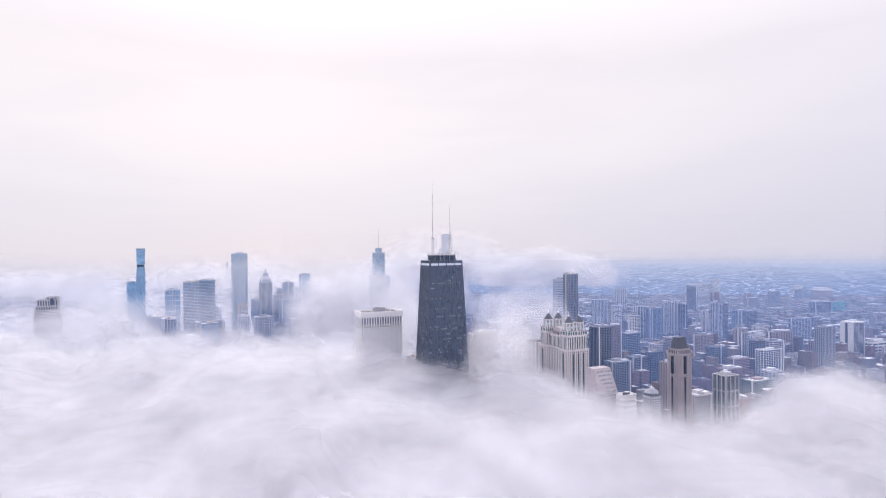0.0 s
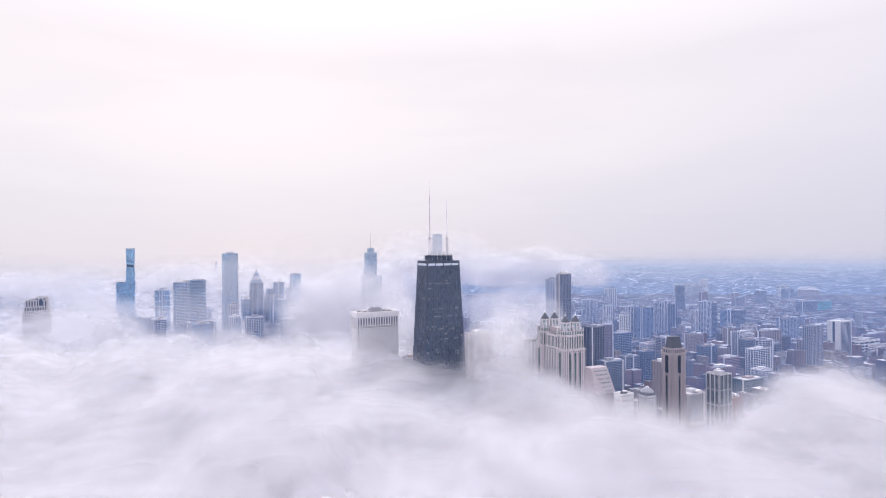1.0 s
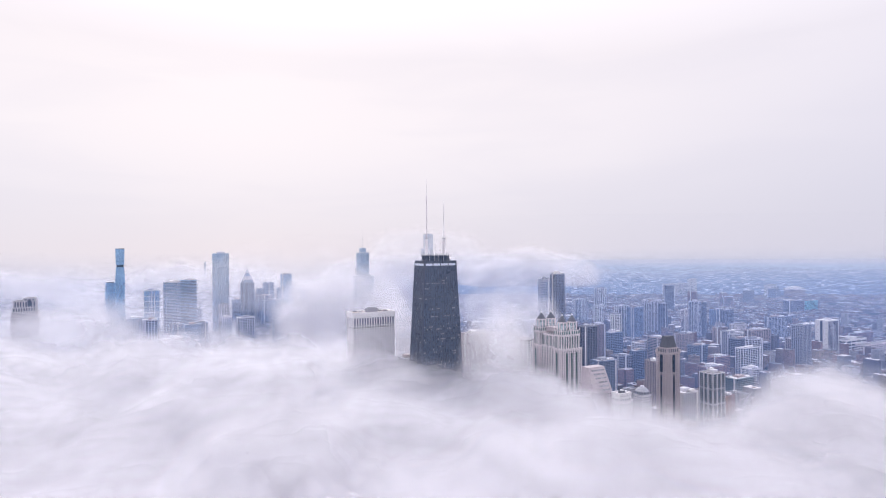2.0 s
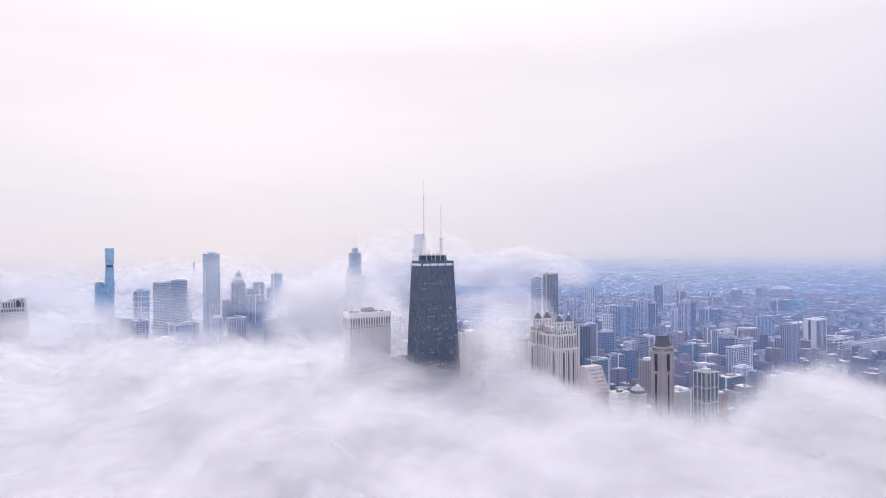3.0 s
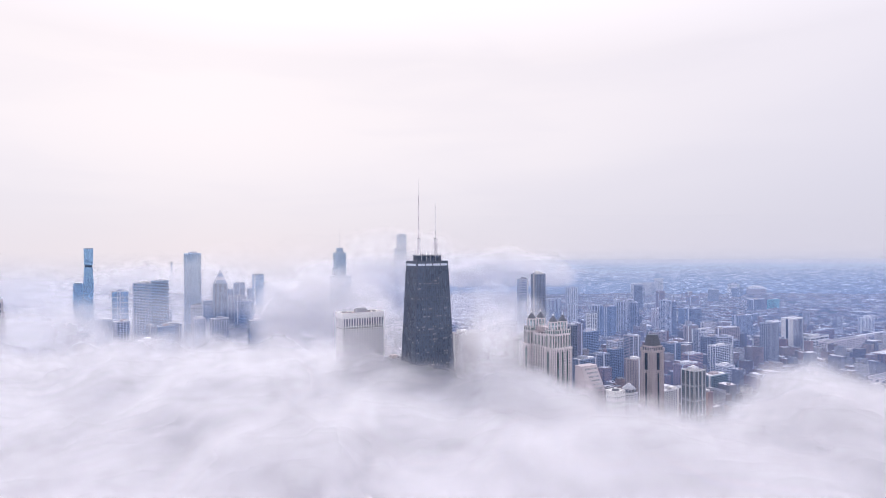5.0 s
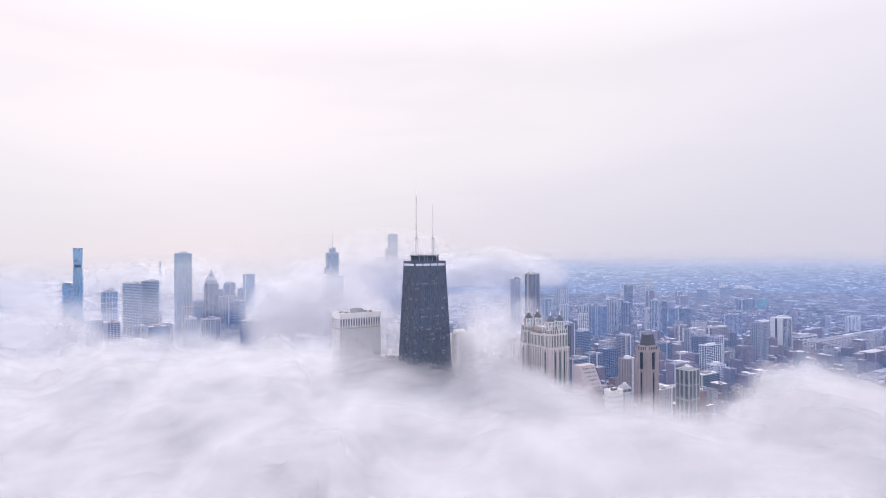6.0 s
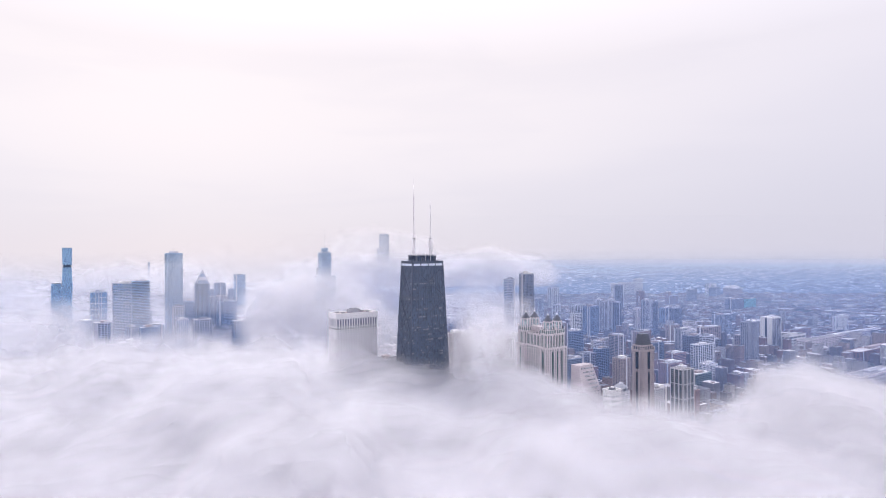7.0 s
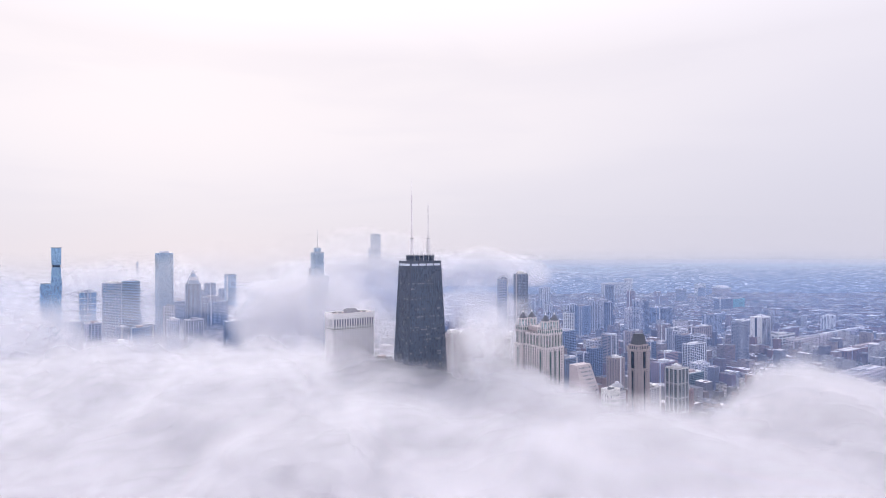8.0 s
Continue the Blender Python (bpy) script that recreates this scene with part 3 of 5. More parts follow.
def crenel_tower():
    """Beige tower with a stepped, battlement-like crown."""
    ob = thing("stepped_crown_tower", "beige concrete apartment tower with a stepped crown and dark recesses", "skyscraper", (597, -945, 0))
    FOOTPRINTS.append((625, -925, 575, -965))
    kw = dict(floor=3.3, bay=3.6, pier=1.7, span=1.6, deep=0.7)
    block(ob, 632, -932, 577, -962, 0, 202, "limestone_pale", "window", parapet=1.2, **kw)
    block(ob, 630, -931, 579.5, -961, 203.2, 216, "limestone_pale", "window", parapet=1.2, **kw)
    block(ob, 627.5, -930, 583, -960, 217.2, 226, "limestone_pale", "window", 9.0, 5.0, 2.0, 1.4, 0.8, parapet=1.2)
    block(ob, 625, -930, 583, -958, 227.2, 241, "limestone_pale", "window", 12, 5.2, 2.4, 1.4, 0.8, parapet=1.4)
    block(ob, 606, -929.5, 584, -956, 242.4, 247, "limestone_pale", "window", 4.6, 7.0, 3.2, 1.4, 0.8, parapet=1.4)
    part("crown_recess", Shape().box(591.5, 598.5, -928.7, -928.0, 229, 243), M["window"], ob)


# the next two colours have the blue of distance haze mixed in
M["blue_grey"] = surface("hazed_blue_grey_granite", (0.25, 0.32, 0.45), 0.5, 0.1, 0.2, 0.05, 0.2)
M["hazed_blue_metal"] = surface("hazed_pale_blue_metal_panels", (0.36, 0.48, 0.64), 0.4, 0.5, 0.15, 0.05)
M["steel_pale"] = surface("brushed_stainless_steel", (0.66, 0.68, 0.72), 0.35, 0.7, 0.12, 0.1)
# dark cladding with the paleness of distance haze put into its colour
M["haze_blue"] = surface("haze_paled_cladding", (0.46, 0.52, 0.64), 0.5, 0.4, 0.15, 0.02)
M["limestone_pale"] = surface("pale_beige_precast", (0.58, 0.56, 0.59), 0.8, 0, 0.18, 0.05, 0.3)
wave_tower()
striped_tower()
pointed_tower()
setback_tower()
bundled_tower()
crenel_tower()


def slant_tower():
    """Pink granite block whose top is cut by a sloping glazed roof."""
    ob = thing("slant_roof_tower", "pink granite tower with a sloping glazed roof, rising out of fog", "skyscraper", (-122, 188, 0))
    FOOTPRINTS.append((-100, 200, -145, 170))
    E, N, Wt, S = -102, 196, -142, 168
    block(ob, E, N, Wt, S, 0, 184, "pink_granite", "window", 3.6, 3.4, 1.3, 1.7, 0.5, parapet=0)
    wedge = Shape().hexa([(Wt, S, 184.4), (E, S, 184.4), (E, N, 184.4), (Wt, N, 184.4), (Wt + 6, S, 213), (E - 1, S, 213), (E - 1, N - 12, 213), (Wt + 6, N - 12, 213)])
    part("wedge", wedge, M["pink_granite"], ob)
    for k in range(6):
        f0, f1 = k / 6 + 0.03, (k + 1) / 6 - 0.07
        z0, z1, y0, y1 = 184.6 + 28.2 * f0, 184.6 + 28.2 * f1, N - 12 * f0 + 0.2, N - 12 * f1 + 0.2
        xw, xe = Wt + 4 + 4 * f0, E - 4 - 14 * (1 - f0)
        s = Shape().hexa([(xw, y0 - 0.5, z0), (xe, y0 - 0.5, z0), (xe, y0, z0), (xw, y0, z0), (xw, y1 - 0.5, z1), (xe, y1 - 0.5, z1), (xe, y1, z1), (xw, y1, z1)])
        part("roof_glazing", s, M["grey_glass"], ob)
    part("roof", Shape().box(Wt + 5.6, E - 0.6, S - 0.4, N - 12, 213, 213.8), M["pink_granite"], ob)
    ob.location, ob.scale = (-129, 191, 0), (0.76, 0.76, 0.985)


def white_lodge():
    """White masonry tower top with small arched openings and a low octagonal cap."""
    ob = thing("white_masonry_tower", "small white masonry tower with dark narrow windows and roof cap", "tower", (-122, 238, 0))
    FOOTPRINTS.append((-110, 246, -135, 225))
    E, N, Wt, S = -112, 243, -130, 230
    part("wall", Shape().box(Wt, E, S, N, 0, 189.5), M["white_paint"], ob)
    for z in range(110, 186, 6):
        for k in range(5):
            x = Wt + 2.6 + 3.2 * k
            part("window", Shape().box(x - 0.55, x + 0.55, N - 0.02, N + 0.08, z, z + 2.4), M["window"], ob)
        for k in range(3):
            y = S + 2.6 + 3.6 * k
            part("window", Shape().box(E - 0.02, E + 0.08, y - 0.5, y + 0.5, z, z + 2.4), M["window"], ob)
    rim = Shape()
    rim.box(Wt - 0.4, E + 0.4, N - 0.8, N + 0.4, 189.5, 191.2).box(Wt - 0.4, E + 0.4, S - 0.4, S + 0.8, 189.5, 191.2)
    rim.box(E - 0.8, E + 0.4, S + 0.8, N - 0.8, 189.5, 191.2).box(Wt - 0.4, Wt + 0.8, S + 0.8, N - 0.8, 189.5, 191.2)
    part("parapet", rim, M["white_paint"], ob)
    part("roof_cap", Shape().drum(-121, 237, 189.5, 192.6, 4.6, 3.6, 8), M["slate"], ob)
    part("roof_vent", Shape().drum(-121, 237, 192.6, 193.6, 2.0, 2.0, 8), M["white_paint"], ob)


def mansard_tower():
    """Beige-brown tower with dark window bays and a dark tapering hat."""
    E, N, Wt, S, top = -355, 92, -383, 71, 192.0
    ob = thing("mansard_tower", "beige-brown tower with dark bay windows and a tapering dark roof", "skyscraper", (-369, 82, 0))
    FOOTPRINTS.append((E, N, Wt, S))
    block(ob, E, N, Wt, S, 0, top, "brown_stone", "window", 3.3, 3.1, 1.7, 1.75, 0.45, parapet=1.5)
    block(ob, E - 1.5, N - 1.5, Wt + 1.5, S + 1.5, top + 1.6, 200, "brown_stone", "window", 7, 4.0, 1.8, 1.2, 0.45, parapet=1.2)
    part("hat", Shape().hexa([(Wt + 3, S + 3, 200.5), (E - 3, S + 3, 200.5), (E - 3, N - 3, 200.5), (Wt + 3, N - 3, 200.5), (Wt + 6, S + 6, 217), (E - 6, S + 6, 217), (E - 6, N - 6, 217), (Wt + 6, N - 6, 217)]), M["slate"], ob, "dark tapering metal roof")
    part("hat_rim", Shape().box(Wt + 5.6, E - 5.6, S + 5.6, N - 5.6, 217, 218.2), M["slate"], ob)
    for z0, z1 in ((163, 190), (90, 158)):
        w = 2.5 if z0 > 160 else 1.3
        part("bay_window", Shape().box(-369 - w, -369 + w, N + 0.5, N + 1.4, z0, z1), M["navy_glass"], ob, "dark projecting bay window")
        part("bay_window", Shape().box(E + 0.5, E + 1.4, 81.5 - w, 81.5 + w, z0, z1), M["navy_glass"], ob, "dark projecting bay window")
    for x, y in ((Wt, N), (E, N), (E, S), (Wt, S)):
        part("pinnacle", Shape().box(x - 1.3, x + 1.3, y - 1.3, y + 1.3, top, top + 5.5), M["brown_stone"], ob)


def frame_tower():
    """Dark glass tower held in a pale concrete frame of large squares."""
    E, N, Wt, S, top = -463, 89, -492, 64, 150.0
    ob = thing("framed_glass_tower", "dark green glass tower with a pale concrete outer frame", "skyscraper", (-478, 77, 0))
    FOOTPRINTS.append((E, N, Wt, S))
    part("core", Shape().box(Wt, E, S, N, 0, top - 1), M["teal_glass"], ob)
    for side in ("north", "east", "south", "west"):
        part("frame", facade(side, E, N, Wt, S, 0, top, 24.0, 9.0, 1.6, 1.5, 1.4), M["pale_concrete"], ob)
        part("mullions", facade(side, E, N, Wt, S, 0, top - 1, 3.4, 3.0, 0.3, 0.7, 0.3), M["grey_concrete"], ob)
    part("roof", Shape().box(Wt + 0.5, E - 0.5, S + 0.5, N - 0.5, top - 1, top - 0.4), M["roof_grey"], ob)
    part("lift_house", Shape().box(-484, -472, 70, 82, top - 0.4, top + 4), M["pale_concrete"], ob)
    part("roof_machine", Shape().box(-480, -476, 73, 78, top + 4, top + 6.5), M["white_paint"], ob)


def hipped_tower():
    """Pale block with a stepped, hipped metal roof."""
    E, N, Wt, S, top = -282, 111, -301, 94, 146.0
    ob = thing("hipped_roof_tower", "pale apartment block with a stepped hipped roof above the fog", "skyscraper", (-291, 102, 0))
    FOOTPRINTS.append((E, N, Wt, S))
    block(ob, E, N, Wt, S, 0, 139, "pale_concrete", "window", 3.3, 3.2, 1.2, 1.5, 0.4, parapet=1.2)
    block(ob, E - 2, N - 2, Wt + 2, S + 2, 140.2, 145, "pale_concrete", "blue_glass", 4.8, 3.0, 0.8, 0.8, 0.3, parapet=0)
    part("hip_roof", Shape().drum(-291.5, 102.5, 145.5, 150.5, 10.5, 4.5, 8, turn=0.5), M["grey_concrete"], ob)
    part("lantern", Shape().drum(-291.5, 102.5, 150.5, 153, 3.2, 2.6, 8, turn=0.5), M["pale_concrete"], ob)


def ribbed_round_tower():
    """Round-ended white tower with continuous balcony bands."""
    ob = thing("banded_round_tower", "white rounded apartment tower with horizontal balcony bands", "skyscraper", (-166, -24, 0))
    FOOTPRINTS.append((-140, 2, -190, -46))
    part("core", Shape().drum(-165, -20, 0, 214, 13.0, 13.0, 28), M["window"], ob)
    for k in range(22, 65):
        z = k * 3.3
        part("balcony_band", Shape().drum(-165, -20, z, z + 1.2, 13.9, 13.9, 28), M["white_paint"], ob)
    for k in range(14):
        a = 2 * math.pi * k / 14
        px, py = -165 + 14 * math.cos(a), -20 + 14 * math.sin(a)
        part("fin", Shape().box(px - 0.5, px + 0.5, py - 0.5, py + 0.5, 60, 214), M["white_paint"], ob)
    part("roof", Shape().drum(-165, -20, 214.2, 215.6, 13.8, 13.8, 28), M["roof_grey"], ob)


def diamond_tower():
    """White tower split in two, each half cut by a steep slanting roof."""
    ob = thing("diamond_roof_tower", "white tower with a steep slanted striped roof face", "skyscraper", (-205, -1640, 0))
    FOOTPRINTS.append((-170, -1610, -245, -1670))
    part("low_half", Shape().hexa([(-216, -1665, 0), (-172, -1665, 0), (-172, -1626, 0), (-216, -1626, 0), (-216, -1665, 172), (-172, -1665, 118), (-172, -1626, 118), (-216, -1626, 172)]), M["white_paint"], ob)
    for k in range(8):
        x0 = -214 + 5 * k
        z0 = 172 - 54 * (x0 + 216) / 44
        part("window_band", Shape().box(x0, x0 + 3.4, -1626, -1625.6, 95, z0 - 5), M["pale_blue_glass"], ob)
    block(ob, -213.5, -1610, -237, -1625.3, 0, 193, "white_paint", "pale_blue_glass", 8, 7.5, 1.8, 2.2, 0.6, parapet=2)


slant_tower()
white_lodge()
mansard_tower()
frame_tower()
hipped_tower()
ribbed_round_tower()
diamond_tower()


def white_slab():
    """Slab with blank white end walls and striped long sides."""
    E, N, Wt, S, top = -1604, -381, -1663, -420, 119.0
    ob = thing("white_slab_tower", "slab tower with blank white end walls and dark striped long sides", "apartment tower", ((E + Wt) / 2, (N + S) / 2, 0))
    FOOTPRINTS.append((E, N, Wt, S))
    part("core", Shape().box(Wt + 1, E - 1, S, N, 0, top - 3), M["navy_glass"], ob)
    for y0, y1 in ((N - 16, N + 0.6), (S - 0.6, S + 15)):
        part("end_wall", Shape().box(E - 1.2, E + 0.8, y0, y1, 0, top), M["white_paint"], ob)
        part("end_wall", Shape().box(Wt - 0.8, Wt + 1.2, y0, y1, 0, top), M["white_paint"], ob)
    part("stair_glazing", Shape().box(E - 1.2, E - 0.2, S + 15, N - 16, 0, top - 2), M["window"], ob)
    for side in ("north", "south"):
        part("balcony_bands", facade(side, E - 3, N, Wt + 3, S, 0, top - 3, 3.3, 60, 0.9, 1.0, 0.8), M["pale_concrete"], ob)
    part("roof", Shape().box(Wt - 0.6, E + 0.6, S - 0.4, N + 0.4, top - 3, top + 0.6), M["white_paint"], ob)
    part("lift_house", Shape().box(Wt + 15, Wt + 34, S + 10, N - 12, top + 0.6, top + 5), M["pale_concrete"], ob)


white_slab()


def arena():
    """Low wide arena with a pale shallow domed roof."""
    x, y = -3794, -1863
    ob = thing("arena", "wide low arena with a pale shallow roof", "arena", (x, y, 0))
    FOOTPRINTS.append((x + 72, y + 66, x - 72, y - 66))
    part("wall", Shape().drum(x, y, 0, 56, 64, 64, 28, sx=1.1), M["tan_brick"], ob)
    part("eaves", Shape().drum(x, y, 56, 60, 67, 67, 28, sx=1.1), M["white_paint"], ob)
    part("roof", Shape().drum(x, y, 60.2, 74, 66, 36, 28, sx=1.1), M["roof_white"], ob)
    part("roof_ring", Shape().drum(x, y, 74, 76, 30, 28, 28, sx=1.1), M["white_paint"], ob)


arena()

M["brown_grey"] = surface("brown_grey_masonry", (0.25, 0.205, 0.22), 0.85, 0, 0.25, 0.06, 0.3)
M["slate_blue"] = surface("dark_blue_grey_metal", (0.28, 0.30, 0.36), 0.45, 0.4, 0.3, 0.05, 0.2)
M["steel_blue"] = surface("steel_blue_metal", (0.33, 0.37, 0.46), 0.5, 0.1, 0.25, 0.05, 0.2)
M["steel_glass"] = glazing("steel_blue_glass", (0.21, 0.28, 0.44), 3.5, 1.5, 0.7, 0.12)
M["teal_metal"] = surface("grey_teal_metal", (0.32, 0.40, 0.42), 0.4, 0.4, 0.2, 0.05)
M["navy_metal"] = surface("navy_metal", (0.27, 0.32, 0.40), 0.4, 0.4, 0.2, 0.05)
M["brick_pale"] = surface("pale_red_brick", (0.36, 0.24, 0.23), 0.85, 0, 0.25, 0.08, 0.2)
M["turquoise"] = surface("turquoise_panels", (0.16, 0.50, 0.52), 0.5, 0.1, 0.15, 0.05)


def high_rise(name, label, E, N, Wt, S, top, wall, glass, floor, bay, pier, span):
    """A flat-roofed block by its east, north, west and south sides, its height, cladding and window grid."""
    r = random.Random(int(abs(E * 3 + N * 5)))
    # far off, two storeys or bays are grouped behind one pier or band
    k = min(max(1.0, math.hypot(E - 400, N - 740) / 1300), 1.45)
    floor, span = floor * k, span * k
    bay, pier = (bay * k, pier * k) if bay < 9 else (bay, pier)
    pale = "white" in label or "pale roof" in label or r.random() < 0.15
    ob = tower(name, label, E, N, Wt, S, top, wall, glass, floor, bay, pier, span, 0.7, roof="roof_white" if pale else "roof_grey", category="building", machine=r.uniform(3.5, 7.0))
    # a pale strip of blank wall up one side and a plant screen on the roof
    if r.random() < 0.45:
        y = S + (N - S) * r.choice((0.12, 0.5, 0.88))
        part("blank_wall", Shape().box(E + 0.72, E + 1.1, y - 2.2, y + 2.2, 0, top), M[r.choice(("white_paint", "pale_concrete", "limestone_pale"))], ob)
    if r.random() < 0.5:
        x = Wt + (E - Wt) * r.choice((0.1, 0.5, 0.9))
        part("blank_wall", Shape().box(x - 2.0, x + 2.0, N + 0.72, N + 1.1, 0, top), M[r.choice(("white_paint", "pale_concrete", "limestone_pale"))], ob)
    if label in ("pale ribbed apartment tower", "white corner-framed concrete apartment tower"):
        tagged(ob, group=label + "s")
    a, b = Wt + (E - Wt) * 0.1, Wt + (E - Wt) * r.uniform(0.3, 0.5)
    part("plant_screen", Shape().box(a, b, S + (N - S) * 0.55, N - (N - S) * 0.12, top - 1.2, top + r.uniform(1.5, 3.5)), M[r.choice(("white_paint", "steel", "pale_concrete"))], ob)


high_rise("dark_glass_tower", "tall dark blue glass tower with a stepped top", -475, -335, -500, -356, 299, "steel_blue", "steel_glass", 3.4, 4.0, 0.7, 0.7)
high_rise("dark_glass_tower", "dark glass shoulder tower close against its taller neighbour", -492, -357, -514, -376, 289, "steel_blue", "steel_glass", 3.4, 4.0, 0.7, 0.7)
high_rise("apartment_tower", "grey-beige tower with vertical ribs, veiled in fog", -246, -92, -262, -116, 205, "pale_concrete", "window", 3.3, 3.2, 1.3, 1.2)
high_rise("ribbed_tower", "brown-pink ribbed stone tower half hidden in fog", -78, -40, -112, -66, 226, "pink_granite", "window", 3.4, 3.0, 1.5, 1.0)
high_rise("apartment_tower", "grey ribbed tower sunk in fog between taller ones", -27, -172, -54, -200, 172, "grey_concrete", "window", 3.3, 3.2, 1.3, 1.2)
high_rise("waved_tower", "blue glass apartment tower with pale balcony slabs", 246, -1319, 198, -1345, 262, "hazed_blue_metal", "blue_glass", 3.3, 12, 0.0, 1.0)
high_rise("glass_tower", "pale blue glass tower fading into fog", 290, -1440, 238, -1468, 251, "pale_concrete", "pale_blue_glass", 3.5, 6, 0.6, 0.9)
high_rise("framed_tower", "white-framed blue glass tower with large window squares", 346, -1638, 294, -1670, 215, "white_paint", "sea_glass", 14, 17, 1.8, 1.6)
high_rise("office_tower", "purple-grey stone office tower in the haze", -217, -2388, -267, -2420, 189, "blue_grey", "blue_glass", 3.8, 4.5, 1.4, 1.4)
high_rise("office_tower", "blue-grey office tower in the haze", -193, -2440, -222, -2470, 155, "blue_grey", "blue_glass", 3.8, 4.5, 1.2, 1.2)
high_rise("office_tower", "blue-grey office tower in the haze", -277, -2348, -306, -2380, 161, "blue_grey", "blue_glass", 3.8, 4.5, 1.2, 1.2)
high_rise("glass_tower", "slim bright blue glass tower with a flat top", -226, -2017, -270, -2045, 246, "hazed_blue_metal", "sea_glass", 3.6, 6, 0.5, 0.8)
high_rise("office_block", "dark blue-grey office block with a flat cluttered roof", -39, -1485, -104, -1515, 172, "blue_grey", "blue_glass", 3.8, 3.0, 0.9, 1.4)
high_rise("office_block", "grey stone office block with a setback roof", -39, -1604, -101, -1640, 182, "grey_concrete", "blue_glass", 3.8, 3.0, 1.2, 1.4)
high_rise("ribbed_block", "pale ribbed block with white piers rising from fog", 140, -1194, 108, -1225, 150, "pale_concrete", "pale_blue_glass", 3.5, 4.0, 1.5, 1.2)
high_rise("low_block", "white-roofed low block at the edge of the fog", 311, -865, 271, -894, 139, "white_paint", "blue_glass", 3.4, 6, 1.0, 1.6)
high_rise("office_block", "dark office block with a pale roof rim", 259, -962, 220, -990, 160, "blue_grey", "pale_blue_glass", 3.6, 3.5, 1.0, 1.2)
high_rise("ribbed_block", "blue-grey ribbed block wrapped in fog", 276, -1154, 251, -1186, 142, "blue_grey", "blue_glass", 3.5, 3.4, 1.3, 0.6)
high_rise("glass_block", "dark glass block with pale vertical lines", -533, -307, -572, -336, 178, "slate_blue", "navy_glass", 3.5, 4.8, 0.9, 0.7)
high_rise("brick_block", "long brown-grey block with narrow window rows", -801, -568, -838, -600, 136, "brown_grey", "window", 3.3, 4.0, 1.8, 1.6)
high_rise("slab_tower", "pale slab tower with a bright white side wall", -1467, -1450, -1543, -1476, 116, "white_paint", "blue_glass", 3.3, 6, 1.2, 1.0)
high_rise("framed_tower", "white-framed apartment tower far off", -1963, -1849, -2025, -1880, 129, "white_paint", "blue_glass", 3.3, 15, 4.0, 1.0)
high_rise("framed_tower", "white corner-framed concrete apartment tower", -1225, -1031, -1253, -1057, 136, "white_paint", "blue_glass", 3.3, 9, 3.2, 1.2)
high_rise("framed_tower", "white corner-framed concrete apartment tower", -995, -697, -1025, -715, 143, "white_paint", "blue_glass", 3.3, 10, 3.4, 1.2)
high_rise("framed_tower", "white and dark striped apartment tower", -1341, -1040, -1400, -1062, 125, "white_paint", "navy_glass", 3.3, 14.5, 4.2, 0.7)
high_rise("ribbed_tower", "grey-blue ribbed apartment tower", -1346, -973, -1407, -1000, 124, "blue_grey", "blue_glass", 3.3, 4.5, 1.4, 0.8)
high_rise("ribbed_tower", "pale ribbed apartment tower", -1538, -1092, -1559, -1112, 135, "pale_concrete", "navy_glass", 3.3, 5, 2.0, 0.8)
high_rise("ribbed_tower", "pale ribbed apartment tower", -1491, -1028, -1528, -1048, 135, "pale_concrete", "navy_glass", 3.3, 6, 2.4, 0.8)
high_rise("ribbed_tower", "pale ribbed apartment tower", -1575, -1058, -1602, -1078, 136, "pale_concrete", "navy_glass", 3.3, 5, 2.0, 0.8)
high_rise("slim_tower", "slim dark tower with a pale edge", -1502, -963, -1529, -985, 133, "slate_blue", "navy_glass", 3.3, 13, 2.0, 0.8)
high_rise("glass_tower", "dark blue tower standing alone far off", -2319, -1669, -2372, -1700, 140, "slate_blue", "navy_glass", 3.5, 5, 0.8, 1.0)
high_rise("apartment_tower", "beige concrete apartment tower", -1664, -990, -1709, -1015, 98, "limestone", "window", 3.2, 4.6, 1.6, 1.2)
high_rise("apartment_tower", "grey-green ribbed apartment tower", -1589, -888, -1634, -912, 144, "pale_concrete", "blue_glass", 3.3, 5, 1.6, 0.9)
high_rise("slim_tower", "slim dark tower behind a paler one", -1641, -890, -1667, -910, 137, "slate_blue", "navy_glass", 3.3, 5, 0.8, 1.0)
high_rise("brick_tower", "red-brown brick tower far off", -2402, -1581, -2446, -1605, 108, "brick", "window", 3.3, 5, 2.2, 1.6)
high_rise("apartment_block", "beige apartment block with balcony bays", -1375, -609, -1424, -632, 85, "tan_brick", "window", 3.0, 4.2, 1.9, 1.2)
high_rise("apartment_block", "pale apartment block with stepped roof", -1395, -557, -1449, -580, 101, "pale_concrete", "window", 3.0, 4.2, 1.9, 1.2)
high_rise("apartment_block", "long beige apartment block with vertical bays", -1281, -420, -1371, -444, 105, "tan_brick", "window", 3.0, 7.5, 3.0, 1.2)
high_rise("office_block", "dark office block with a grey roof", -1177, -390, -1235, -420, 91, "slate_blue", "navy_glass", 3.6, 4, 0.9, 1.2)
high_rise("framed_block", "pale-framed block beside a dark one", -1169, -339, -1216, -360, 97, "pale_concrete", "navy_glass", 3.4, 8, 1.5, 1.2)
high_rise("apartment_tower", "grey ribbed slab tower", -1334, -306, -1391, -330, 130, "grey_concrete", "window", 3.1, 4.6, 1.8, 1.0)
high_rise("office_block", "dark cubic office block standing among low roofs", -2718, -1209, -2836, -1250, 70, "slate_blue", "navy_glass", 3.8, 6, 0.9, 1.6)
